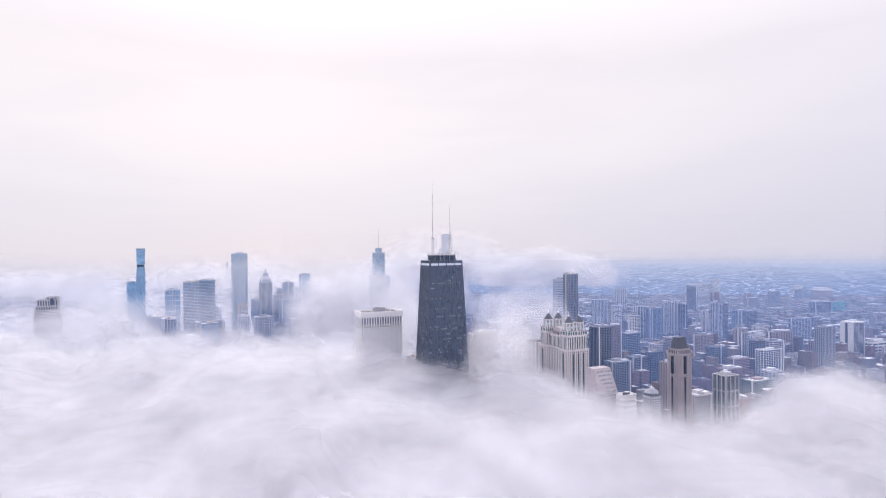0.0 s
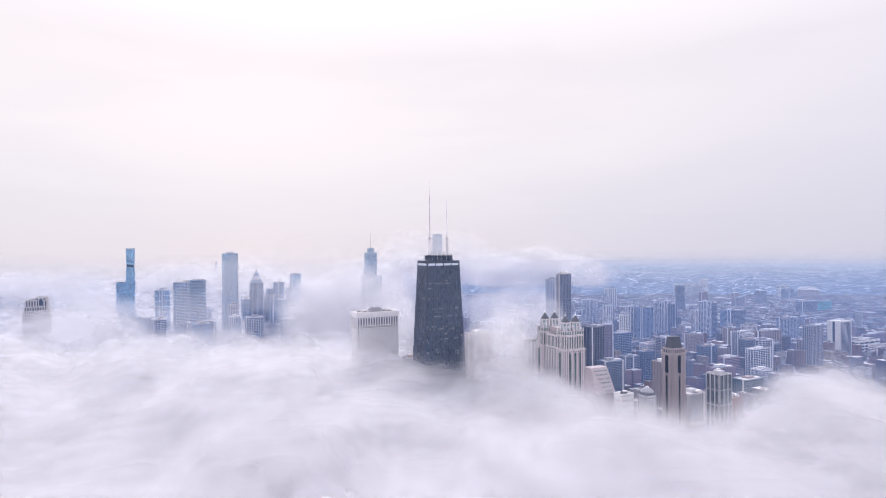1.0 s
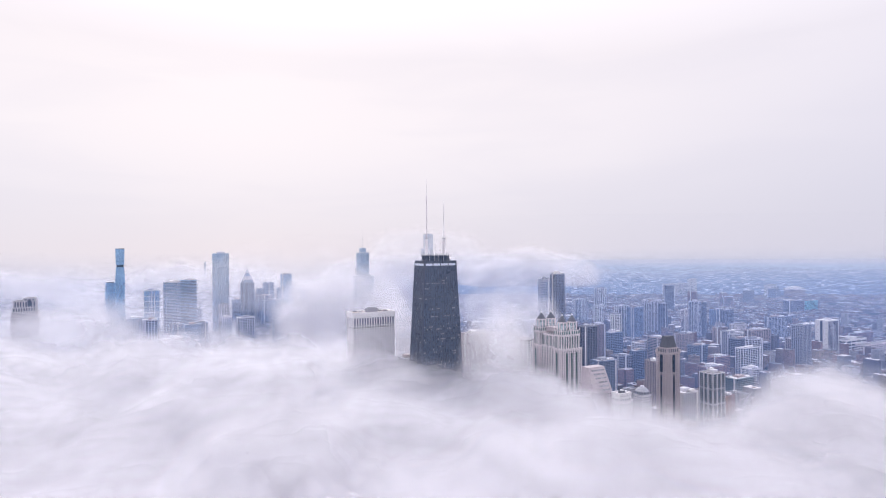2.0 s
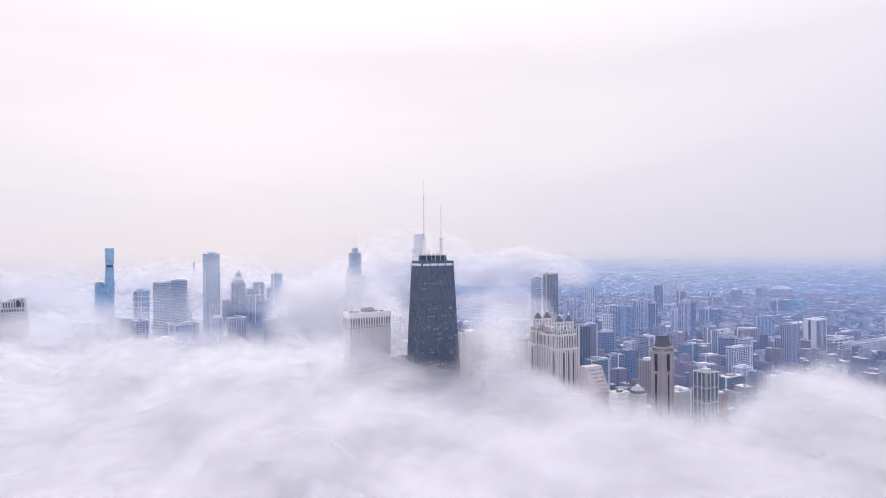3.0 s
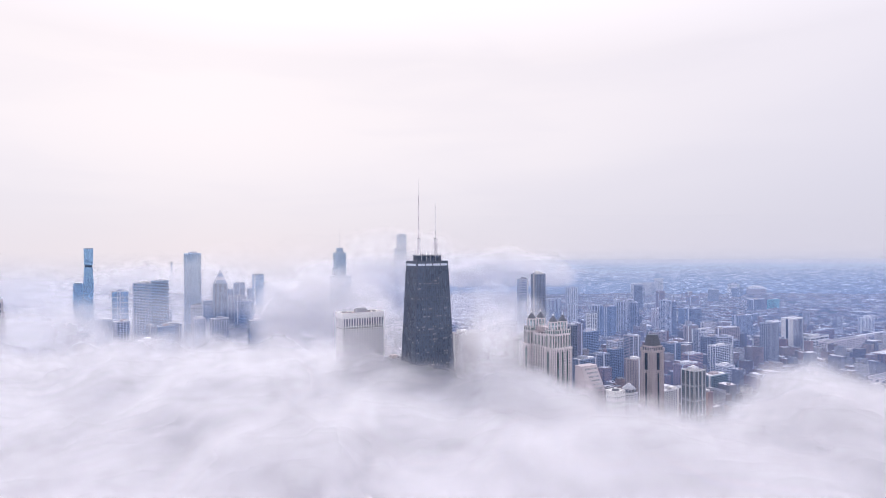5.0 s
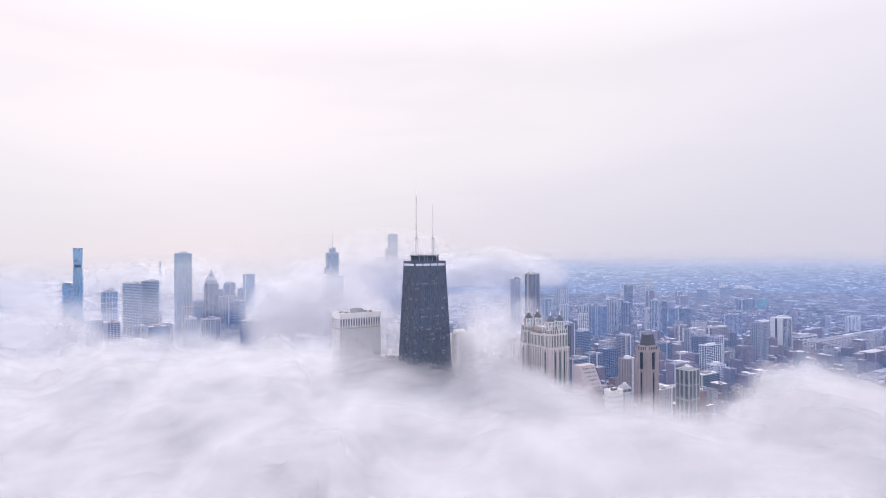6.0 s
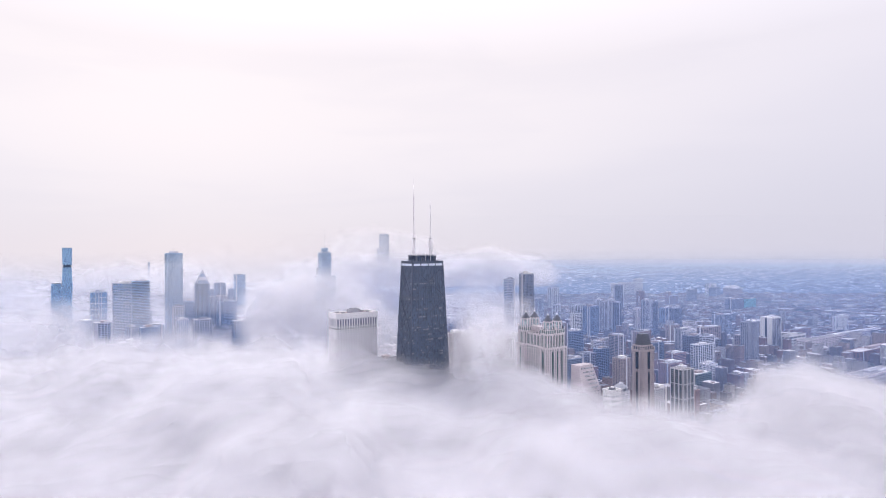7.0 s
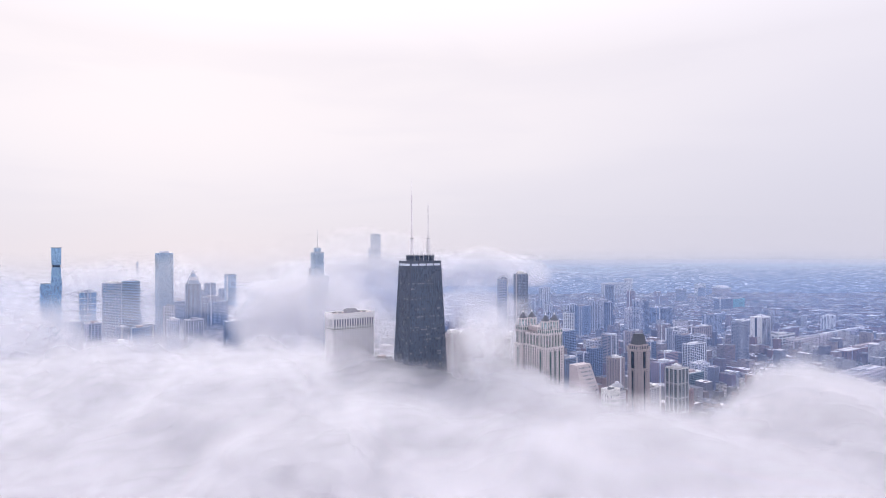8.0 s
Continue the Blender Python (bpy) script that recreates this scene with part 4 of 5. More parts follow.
high_rise("long_block", "long dark low block with a flat roof", -2212, -930, -2314, -960, 44, "slate_blue", "navy_glass", 3.8, 5, 1.0, 1.8)
high_rise("office_tower", "dark blue office tower far off", -3030, -1688, -3103, -1715, 85, "slate_blue", "navy_glass", 3.8, 6, 0.9, 1.2)
high_rise("office_tower", "blue-grey office block far off", -3500, -1836, -3595, -1870, 70, "blue_grey", "blue_glass", 3.8, 6, 1.2, 1.6)
high_rise("brick_tower", "slim brick tower far off", -3012, -1846, -3050, -1870, 62, "brick", "window", 3.4, 6, 2.0, 1.4)
high_rise("long_block", "brown-blue wide block far off", -2754, -1635, -2842, -1670, 58, "brick", "window", 3.6, 7, 2.0, 1.4)
high_rise("warehouse", "low long warehouse with a flat roof", -1636, -342, -1749, -366, 60, "white_paint", "navy_glass", 7, 28, 5.0, 3.0)
high_rise("loft_building", "very long pale loft building with rows of windows", -1646, -296, -2250, -322, 49, "limestone", "window", 4.2, 7.0, 2.4, 1.8)
high_rise("apartment_tower", "white apartment tower beyond the long loft building", -2281, -473, -2362, -496, 71, "white_paint", "blue_glass", 3.2, 12, 5.0, 1.2)
high_rise("stepped_tower", "pale tower with white ribs and a stepped roof", -1094, -312, -1172, -336, 82, "white_paint", "blue_glass", 3.3, 9.5, 1.8, 0.9)
high_rise("glass_block", "teal glass block with a flat roof", -815, -128, -875, -160, 63, "teal_metal", "teal_glass", 3.6, 5, 0.5, 1.0)
high_rise("brick_block", "red-brown banded office block", -994, -320, -1050, -346, 65, "brick_pale", "window", 3.2, 60, 0.0, 1.6)
high_rise("slab_tower", "slab tower with striped glass and a beige side wall", -870, -399, -893, -440, 116, "tan_brick", "teal_glass", 3.2, 46, 2.0, 1.3)
high_rise("glass_tower", "dark blue glass tower with a white roof box", -750, -365, -788, -385, 96, "navy_metal", "blue_glass", 3.5, 6, 0.5, 0.6)
high_rise("low_block", "white low block with a bright roof", -932, -170, -966, -200, 66, "white_paint", "blue_glass", 3.4, 8, 2.0, 1.6)
high_rise("loft_building", "long low brick loft with a pale roof", -1628, -127, -1900, -165, 37, "brick", "window", 4.2, 6, 2.6, 1.8)
high_rise("loft_building", "long grey apartment row at the edge of the fog", -1117, 133, -1420, 100, 37, "grey_concrete", "window", 3.2, 6, 2.2, 1.6)
high_rise("shed", "low beige hall with a broad flat roof", -1248, 40, -1443, 0, 37, "limestone", "window", 6, 12, 6.0, 3.0)
high_rise("ribbed_block", "blue-grey ribbed block wrapped in thin fog", 397, -1207, 354, -1240, 160, "blue_grey", "blue_glass", 3.5, 4.0, 1.3, 0.6)
high_rise("low_block", "pale low block with a white roof in fog", 358, -1025, 322, -1055, 172, "pale_concrete", "blue_glass", 3.5, 5.0, 1.5, 1.2)
high_rise("office_block", "blue-grey block with a white roof in fog", 243, -1051, 194, -1080, 154, "blue_grey", "blue_glass", 3.5, 4.0, 1.2, 1.2)
high_rise("crown_block", "pale block with a small crown in haze", 119, -1395, 87, -1422, 172, "pale_concrete", "blue_glass", 3.5, 4.0, 1.6, 1.2)
high_rise("low_block", "pale low block with white roof machines in haze", 89, -1205, 38, -1235, 145, "pale_concrete", "blue_glass", 3.5, 5.0, 1.5, 1.2)
high_rise("office_block", "dark blue block with a white flat roof in haze", -2, -1096, -51, -1125, 145, "blue_grey", "blue_glass", 3.6, 5.0, 1.0, 1.4)
high_rise("office_block", "blue-grey block far behind, thinned by haze", -259, -1640, -307, -1670, 135, "blue_grey", "blue_glass", 3.6, 5.0, 1.2, 1.4)
high_rise("office_block", "pale block far behind, thinned by haze", 184, -1719, 145, -1764, 134, "pale_concrete", "blue_glass", 3.6, 5.0, 1.2, 1.4)
high_rise("office_block", "blue-grey block far behind, thinned by haze", 19, -1798, -17, -1830, 155, "blue_grey", "blue_glass", 3.6, 5.0, 1.2, 1.4)
high_rise("office_block", "blue-grey block with a stepped roof in haze", -313, -1495, -376, -1530, 150, "blue_grey", "blue_glass", 3.6, 5.0, 1.2, 1.4)
high_rise("office_block", "purple-grey block far behind, thinned by haze", -65, -1693, -96, -1725, 172, "blue_grey", "blue_glass", 3.6, 5.0, 1.2, 1.4)
high_rise("teal_block", "small turquoise-clad block among low roofs", -2891, -1240, -3010, -1262, 60, "turquoise", "teal_glass", 4.0, 9.0, 3.0, 2.0)
high_rise("hospital_block", "bright white hospital block far off", -3172, -2230, -3233, -2260, 132, "white_paint", "blue_glass", 3.8, 7.0, 3.0, 2.0)
high_rise("hospital_block", "long white hospital wing far off", -2979, -2282, -3216, -2310, 98, "white_paint", "blue_glass", 3.8, 8.0, 3.0, 2.2)
high_rise("apartment_block", "white block far off among flat roofs", -3598, -1931, -3697, -1960, 90, "white_paint", "blue_glass", 3.8, 8.0, 3.0, 2.0)
high_rise("office_block", "white-roofed mid-rise block with dark windows", -846, -445, -886, -475, 97, "pale_concrete", "navy_glass", 3.5, 4.5, 1.4, 1.5)
high_rise("office_block", "blue glass mid-rise block with a flat roof", -1060, -439, -1110, -468, 74, "navy_metal", "blue_glass", 3.5, 5.0, 0.8, 1.3)
high_rise("apartment_block", "brown-beige apartment block with a stepped roof", -1145, -563, -1201, -590, 86, "tan_brick", "window", 3.1, 4.4, 2.0, 1.3)
high_rise("brick_block", "red-brown brick loft with rows of windows", -839, -219, -903, -250, 70, "brick_pale", "window", 3.6, 4.5, 1.8, 1.5)
high_rise("apartment_block", "grey-blue apartment block with balconies", -1312, -526, -1390, -552, 87, "grey_concrete", "window", 3.1, 5.0, 2.0, 1.1)
high_rise("apartment_block", "pale apartment block with vertical bays", -1244, -449, -1305, -475, 92, "pale_concrete", "window", 3.1, 6.0, 2.4, 1.1)
high_rise("office_block", "dark blue-grey block with a low roof house", -1255, -392, -1329, -416, 70, "slate_blue", "navy_glass", 3.6, 5.0, 1.0, 1.4)
high_rise("apartment_block", "wide pale block behind the nearer towers", -1805, -706, -1901, -735, 86, "grey_concrete", "blue_glass", 3.3, 6.0, 2.0, 1.2)
high_rise("apartment_block", "grey-beige apartment block near the fog", -1403, -365, -1480, -392, 77, "tan_brick", "window", 3.2, 5.0, 2.0, 1.2)
high_rise("loft_building", "long brick loft with a flat roof", -1863, -443, -1990, -470, 50, "brick", "window", 4.0, 6.0, 2.4, 1.6)
high_rise("warehouse", "low pale warehouse with a flat roof", -2097, -520, -2200, -560, 25, "pale_concrete", "window", 5.0, 9.0, 4.0, 2.4)
high_rise("office_block", "blue-grey wide block far off", -1916, -1045, -1990, -1075, 80, "blue_grey", "blue_glass", 3.6, 6.0, 1.4, 1.4)
high_rise("brick_tower", "slim terracotta-edged block far off", -1865, -960, -1925, -985, 88, "slate_blue", "navy_glass", 3.6, 6.0, 1.2, 1.2)
high_rise("glass_block", "blue glass mid-rise with a pale roof rim", -905, -620, -955, -650, 100, "blue_grey", "blue_glass", 3.5, 5.0, 0.8, 1.2)
high_rise("glass_block", "dark blue glass block with a flat roof", -691, -361, -734, -390, 88, "slate_blue", "navy_glass", 3.5, 5.0, 0.8, 1.3)
high_rise("apartment_tower", "beige twin-ribbed apartment tower", -575, -139, -602, -165, 122, "tan_brick", "window", 3.2, 4.5, 2.0, 1.2)
high_rise("low_block", "pale flat-roofed block with a white rim", -546, -270, -598, -300, 104, "blue_grey", "navy_glass", 3.4, 5.0, 1.2, 1.3)
high_rise("brick_block", "brown brick block close to the fog", -570, 20, -610, -8, 84, "brick_pale", "window", 3.4, 4.2, 1.8, 1.4)
high_rise("low_block", "white flat-roofed block close to the fog", -489, 8, -527, -22, 98, "pale_concrete", "blue_glass", 3.5, 5.0, 1.6, 1.5)

high_rise("glass_tower", "blue-grey glass tower beside a taller dark one", -624, -580, -644, -602, 272, "pale_concrete", "pale_blue_glass", 3.6, 4.5, 0.8, 1.4)

# wall and glass take the pale haze colour here too
high_rise("far_tower", "slim grey tower standing alone in the far haze", -57, -3640, -66, -3650, 274, "haze_blue", "silver_glass", 3.8, 5.0, 1.2, 1.4)

# ---- ground, streets and the low city ----
M["ground"] = surface("city_ground_asphalt_and_grass", (0.05, 0.07, 0.105), 0.95, 0, 0.6, 0.006)
EYE0, HEAD = Vector((358.86, 764.33)), radians(25.3)
AHEAD, RIGHT = Vector((-math.sin(HEAD), -math.cos(HEAD))), Vector((-math.cos(HEAD), math.sin(HEAD)))


def plan(u, v):
    """East and north of a place u to the right of and v ahead of the start of the flight."""
    return EYE0.x + u * RIGHT.x + v * AHEAD.x, EYE0.y + u * RIGHT.y + v * AHEAD.y


def plan_back(x, y):
    d = Vector((x, y)) - EYE0
    return d.dot(RIGHT), d.dot(AHEAD)


g = Shape()
g.v = [(-9000, -9000, 0), (9000, -9000, 0), (9000, 9000, 0), (-9000, 9000, 0)]
g.f = [(0, 1, 2, 3)]
tagged(new("ground", g.mesh("ground", M["ground"])), "flat city ground of asphalt and worn grass", "ground", kind="structure")


def city_material(name, palette, roofs):
    m, N = material(name)
    geo = N.add("ShaderNodeNewGeometry")
    r = geo.outputs["Random Per Island"]
    at = geo.outputs["Position"]

    def ramp(cols):
        n = N.add("ShaderNodeValToRGB")
        n.color_ramp.interpolation = "CONSTANT"
        e = n.color_ramp.elements
        while len(e) < len(cols):
            e.new(0.5)
        for i, c in enumerate(cols):
            e[i].position, e[i].color = i / len(cols), (*c, 1)
        return n

    wall, top = ramp(palette), ramp(roofs)
    N.put(wall.inputs[0], r)
    N.put(top.inputs[0], N.math("FRACT", N.math("MULTIPLY", r, 7.31)))
    px, py, pz = N.split(at)
    row = N.math("FRACT", N.math("DIVIDE", pz, 3.4))
    col = N.math("FRACT", N.math("DIVIDE", N.math("ADD", px, py), 3.1))
    win = N.math("MULTIPLY", N.math("GREATER_THAN", row, 0.45), N.math("GREATER_THAN", col, 0.45))
    c = N.mix(N.math("MULTIPLY", win, 0.75), wall.outputs[0], (0.05, 0.06, 0.085))
    stain = N.mix(N.math("MULTIPLY", N.span(N.noise(at, 0.12, 3.0), 0.35, 0.7), 0.4), top.outputs[0], (0.12, 0.12, 0.13))
    up = N.split(geo.outputs["Normal"])[2]
    c = N.mix(N.span(up, 0.5, 0.7), c, stain)
    p = N.add("ShaderNodeBsdfPrincipled")
    N.put(p.inputs["Base Color"], c)
    p.inputs["Roughness"].default_value = 0.85
    o = N.add("ShaderNodeOutputMaterial")
    m.node_tree.links.new(p.outputs[0], o.inputs[0])
    return m


CITY = city_material("low_city_walls_and_roofs",
                     [(0.24, 0.145, 0.14), (0.30, 0.215, 0.20), (0.40, 0.39, 0.40), (0.13, 0.12, 0.14), (0.58, 0.56, 0.56), (0.20, 0.20, 0.23), (0.16, 0.115, 0.115), (0.36, 0.29, 0.26)],
                     [(0.16, 0.165, 0.19), (0.09, 0.095, 0.12), (0.72, 0.69, 0.70), (0.56, 0.54, 0.57), (0.46, 0.45, 0.48), (0.90, 0.87, 0.88), (0.18, 0.16, 0.17), (0.13, 0.14, 0.17)])

HALLS = city_material("hall_walls_and_pale_roofs", [(0.40, 0.36, 0.35), (0.24, 0.17, 0.16), (0.55, 0.54, 0.55), (0.30, 0.30, 0.33)],
                      [(0.85, 0.83, 0.84), (0.62, 0.61, 0.63), (0.92, 0.90, 0.90), (0.34, 0.34, 0.37), (0.78, 0.74, 0.72)])


def low_city():
    r = random.Random(11)
    near, mid, far, halls, trees = Shape(), Shape(), Shape(), Shape(), []
    bx, by, road = 132.0, 101.0, 16.0
    for i in range(-42, 3):
        for j in range(-42, 12):
            x0, y0 = i * bx - 60, j * by - 20
            u, v = plan_back(x0 + bx / 2, y0 + by / 2)
            if v < 560 or v > 4640 - 0.14 * u or u < -0.62 * v - 150 or u > 0.95 * v + 150 or x0 > 150:
                continue
            big = r.random() < (0.34 if v < 2300 else 0.16)
            park = r.random() < 0.05
            kind = near if v < 1500 else mid if v < 2700 else far
            if v > 1900 and r.random() < 0.2:   # one broad flat hall takes half the block
                hx0, hy0, hw, hd = x0 + 10, y0 + 12, bx * r.uniform(0.5, 0.85), by * r.uniform(0.35, 0.75)
                if not any(hx0 < e + 6 and hx0 + hw > wt - 6 and hy0 < n + 6 and hy0 + hd > s - 6 for e, n, wt, s in FOOTPRINTS):
                    halls.box(hx0, hx0 + hw, hy0, hy0 + hd, 0, r.uniform(8, 15))
                    for _ in range(3):
                        mx, my = hx0 + hw * r.uniform(0.1, 0.8), hy0 + hd * r.uniform(0.1, 0.8)
                        halls.box(mx, mx + 6, my, my + 5, 7, r.uniform(16, 19))
                    continue
            lots_x, lots_y = (r.choice((2, 3)), 2) if big and v > 1900 else (r.choice((3, 4, 5)), r.choice((2, 3))) if v < 2100 else (8, 3)
            w, d = (bx - road) / lots_x, (by - road) / lots_y
            for a in range(lots_x):
                for b in range(lots_y):
                    X, Y = x0 + road / 2 + a * w, y0 + road / 2 + b * d
                    if park or r.random() < (0.12 if big else 0.16):
                        for _ in range(4 if v < 2500 else 3):
                            trees.append((X + r.random() * w, Y + r.random() * d, r.uniform(7, 13), v))
                        continue
                    cw, cd = w * r.uniform(0.62, 0.95), d * r.uniform(0.55, 0.95)
                    X += r.random() * (w - cw)
                    Y += r.random() * (d - cd)
                    if any(X < e + 6 and X + cw > wt - 6 and Y < n + 6 and Y + cd > s - 6 for e, n, wt, s in FOOTPRINTS):
                        continue
                    h = 12 + 55 * r.random() ** 2.4 if v < 2100 else r.uniform(8, 22) if big else r.uniform(7, 16)
                    if 2100 < v < 2600 and r.random() < 0.04:
                        h = r.uniform(34, 70)
                    kind.box(X, X + cw, Y, Y + cd, 0, h)
                    if big or r.random() < 0.4:
                        q = r.uniform(0.15, 0.3)
                        mx, my = X + cw * r.uniform(0.2, 0.7), Y + cd * r.uniform(0.2, 0.7)
                        kind.box(mx, mx + cw * q, my, my + cd * q, h, h + r.uniform(1.5, 4))
            for _ in range(7 if v < 2600 else 4):
                side = r.random()
                trees.append((x0 + (r.random() * bx if side < 0.5 else r.choice((4, bx - 4))), y0 + (r.choice((4, by - 4)) if side < 0.5 else r.random() * by), r.uniform(6, 11), v))
    for s, lb in ((near, "dense brick and concrete blocks with flat roofs"), (mid, "low brick houses and lofts with flat roofs"), (far, "far low-rise roofs of brick, white and grey"), (halls, "broad low halls with white and pale flat roofs")):
        tagged(new("city_blocks", s.mesh("city_blocks", HALLS if s is halls else CITY)), lb, "houses", kind="stuff")
    # street trees: lumpy crowns of several clumps on short trunks
    crowns = Shape()
    for x, y, h, v in trees:
        if any(x < e + 5 and x > wt - 5 and y < n + 5 and y > s - 5 for e, n, wt, s in FOOTPRINTS):
            continue
        crowns.drum(x, y, 0, h * 0.45, 0.4, 0.25, 4)
        for _ in range(3 if v < 2200 else 2):
            a, q, k = r.uniform(0, 6.3), r.uniform(0.5, 2.2), r.uniform(2.0, 3.8)
            cx, cy, cz = x + q * math.cos(a), y + q * math.sin(a), h * r.uniform(0.45, 0.7)
            crowns.drum(cx, cy, cz - k * 0.7, cz, k * 0.55, k, 6, turn=r.random())
            crowns.drum(cx, cy, cz, cz + k * 0.9, k, k * 0.35, 6, turn=r.random())
    tagged(new("street_trees", crowns.mesh("street_trees", M["leaves"])), "dark green street and yard trees between roofs", "trees", kind="stuff")


M["leaves"] = surface("dark_foliage", (0.03, 0.055, 0.065), 0.9, 0, 0.5, 0.3)
low_city()


# ---- distance: glowing wall painted as a hazy plain reaching the horizon ----
def backdrop():
    m, N = material("painted_hazy_far_city")
    at = N.add("ShaderNodeNewGeometry").outputs["Position"]
    px, py, pz = N.split(at)
    along = N.add("ShaderNodeVectorMath", "DOT_PRODUCT")
    N.put(along.inputs[0], at)
    along.inputs[1].default_value = (RIGHT.x, RIGHT.y, 0)
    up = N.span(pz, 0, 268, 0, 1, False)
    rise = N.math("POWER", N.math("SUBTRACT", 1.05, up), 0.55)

    def cell(across, high):
        vec = N.add("ShaderNodeCombineXYZ")
        N.put(vec.inputs[0], N.math("DIVIDE", along.outputs["Value"], across))
        N.put(vec.inputs[1], N.math("DIVIDE", N.math("LOGARITHM", N.math("ADD", 12.0, N.math("SUBTRACT", 275.0, pz)), 2.718), high))
        return vec.outputs[0]

    def fleck(across, high, shift):
        n = N.add("ShaderNodeVectorMath", "FLOOR")
        q = N.add("ShaderNodeVectorMath", "ADD")
        N.put(q.inputs[0], cell(across, high))
        q.inputs[1].default_value = (shift, shift * 0.37, 0)
        N.put(n.inputs[0], q.outputs[0])
        w = N.add("ShaderNodeTexWhiteNoise")
        N.put(w.inputs["Vector"], n.outputs[0])
        return w.outputs["Value"]

    a, b = fleck(34.0, 0.036, 0.3), fleck(21.0, 0.022, 7.7)
    big = N.noise(cell(520.0, 0.22), 1.0, 3.0, 0.5)
    # distance haze is painted into the glow, paler towards the top
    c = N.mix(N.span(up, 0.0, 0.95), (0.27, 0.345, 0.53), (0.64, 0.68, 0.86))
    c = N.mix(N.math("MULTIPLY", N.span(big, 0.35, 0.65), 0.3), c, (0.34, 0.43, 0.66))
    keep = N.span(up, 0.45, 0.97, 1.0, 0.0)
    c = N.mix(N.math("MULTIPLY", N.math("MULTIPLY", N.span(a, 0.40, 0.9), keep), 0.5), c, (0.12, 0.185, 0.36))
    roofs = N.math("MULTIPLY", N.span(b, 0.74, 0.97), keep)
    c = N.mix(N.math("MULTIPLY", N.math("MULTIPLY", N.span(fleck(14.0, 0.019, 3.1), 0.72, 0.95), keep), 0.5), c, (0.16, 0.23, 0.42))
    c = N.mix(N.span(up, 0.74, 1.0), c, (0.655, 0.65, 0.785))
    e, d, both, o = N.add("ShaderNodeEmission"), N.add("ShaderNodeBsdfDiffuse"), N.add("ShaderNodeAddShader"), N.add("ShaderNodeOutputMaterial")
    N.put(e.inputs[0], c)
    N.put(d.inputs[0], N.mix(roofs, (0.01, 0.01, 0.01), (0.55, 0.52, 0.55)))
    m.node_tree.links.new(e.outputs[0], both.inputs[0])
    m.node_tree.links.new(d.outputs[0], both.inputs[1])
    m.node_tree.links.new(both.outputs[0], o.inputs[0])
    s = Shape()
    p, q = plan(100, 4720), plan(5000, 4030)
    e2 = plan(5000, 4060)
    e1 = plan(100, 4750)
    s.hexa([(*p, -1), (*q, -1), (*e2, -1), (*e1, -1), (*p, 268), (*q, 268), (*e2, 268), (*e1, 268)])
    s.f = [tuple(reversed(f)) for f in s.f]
    tagged(new("backdrop", s.mesh("backdrop", m)), "glowing backdrop wall painted with blue haze and far roofs", "distance", kind="structure")


backdrop()


# ---- fog: a rolling sea with banks, soft towards its upper side ----
def lattice(x, y, seed):
    """Smooth noise in the plane, about -1 to 1."""
    rng = np.random.RandomState(seed)
    tab = rng.rand(256, 256) * 2 - 1
    xi, yi = np.floor(x).astype(int), np.floor(y).astype(int)
    fx, fy = x - xi, y - yi
    fx, fy = fx * fx * fx * (fx * (fx * 6 - 15) + 10), fy * fy * fy * (fy * (fy * 6 - 15) + 10)
    a, b = tab[xi % 256, yi % 256], tab[(xi + 1) % 256, yi % 256]
    c, d = tab[xi % 256, (yi + 1) % 256], tab[(xi + 1) % 256, (yi + 1) % 256]
    return (a * (1 - fx) + b * fx) * (1 - fy) + (c * (1 - fx) + d * fx) * fy


def billow(x, y, size, seed, octaves=4):
    out, amp = 0, 1.0
    for k in range(octaves):
        out = out + amp * lattice(x / size * 2 ** k + 17.3 * k, y / size * 2 ** k + 5.1 * k, seed + k)
        amp *= 0.5
    return out


def ease(x, a, b):
    t = np.clip((x - a) / (b - a), 0, 1)
    return t * t * (3 - 2 * t)


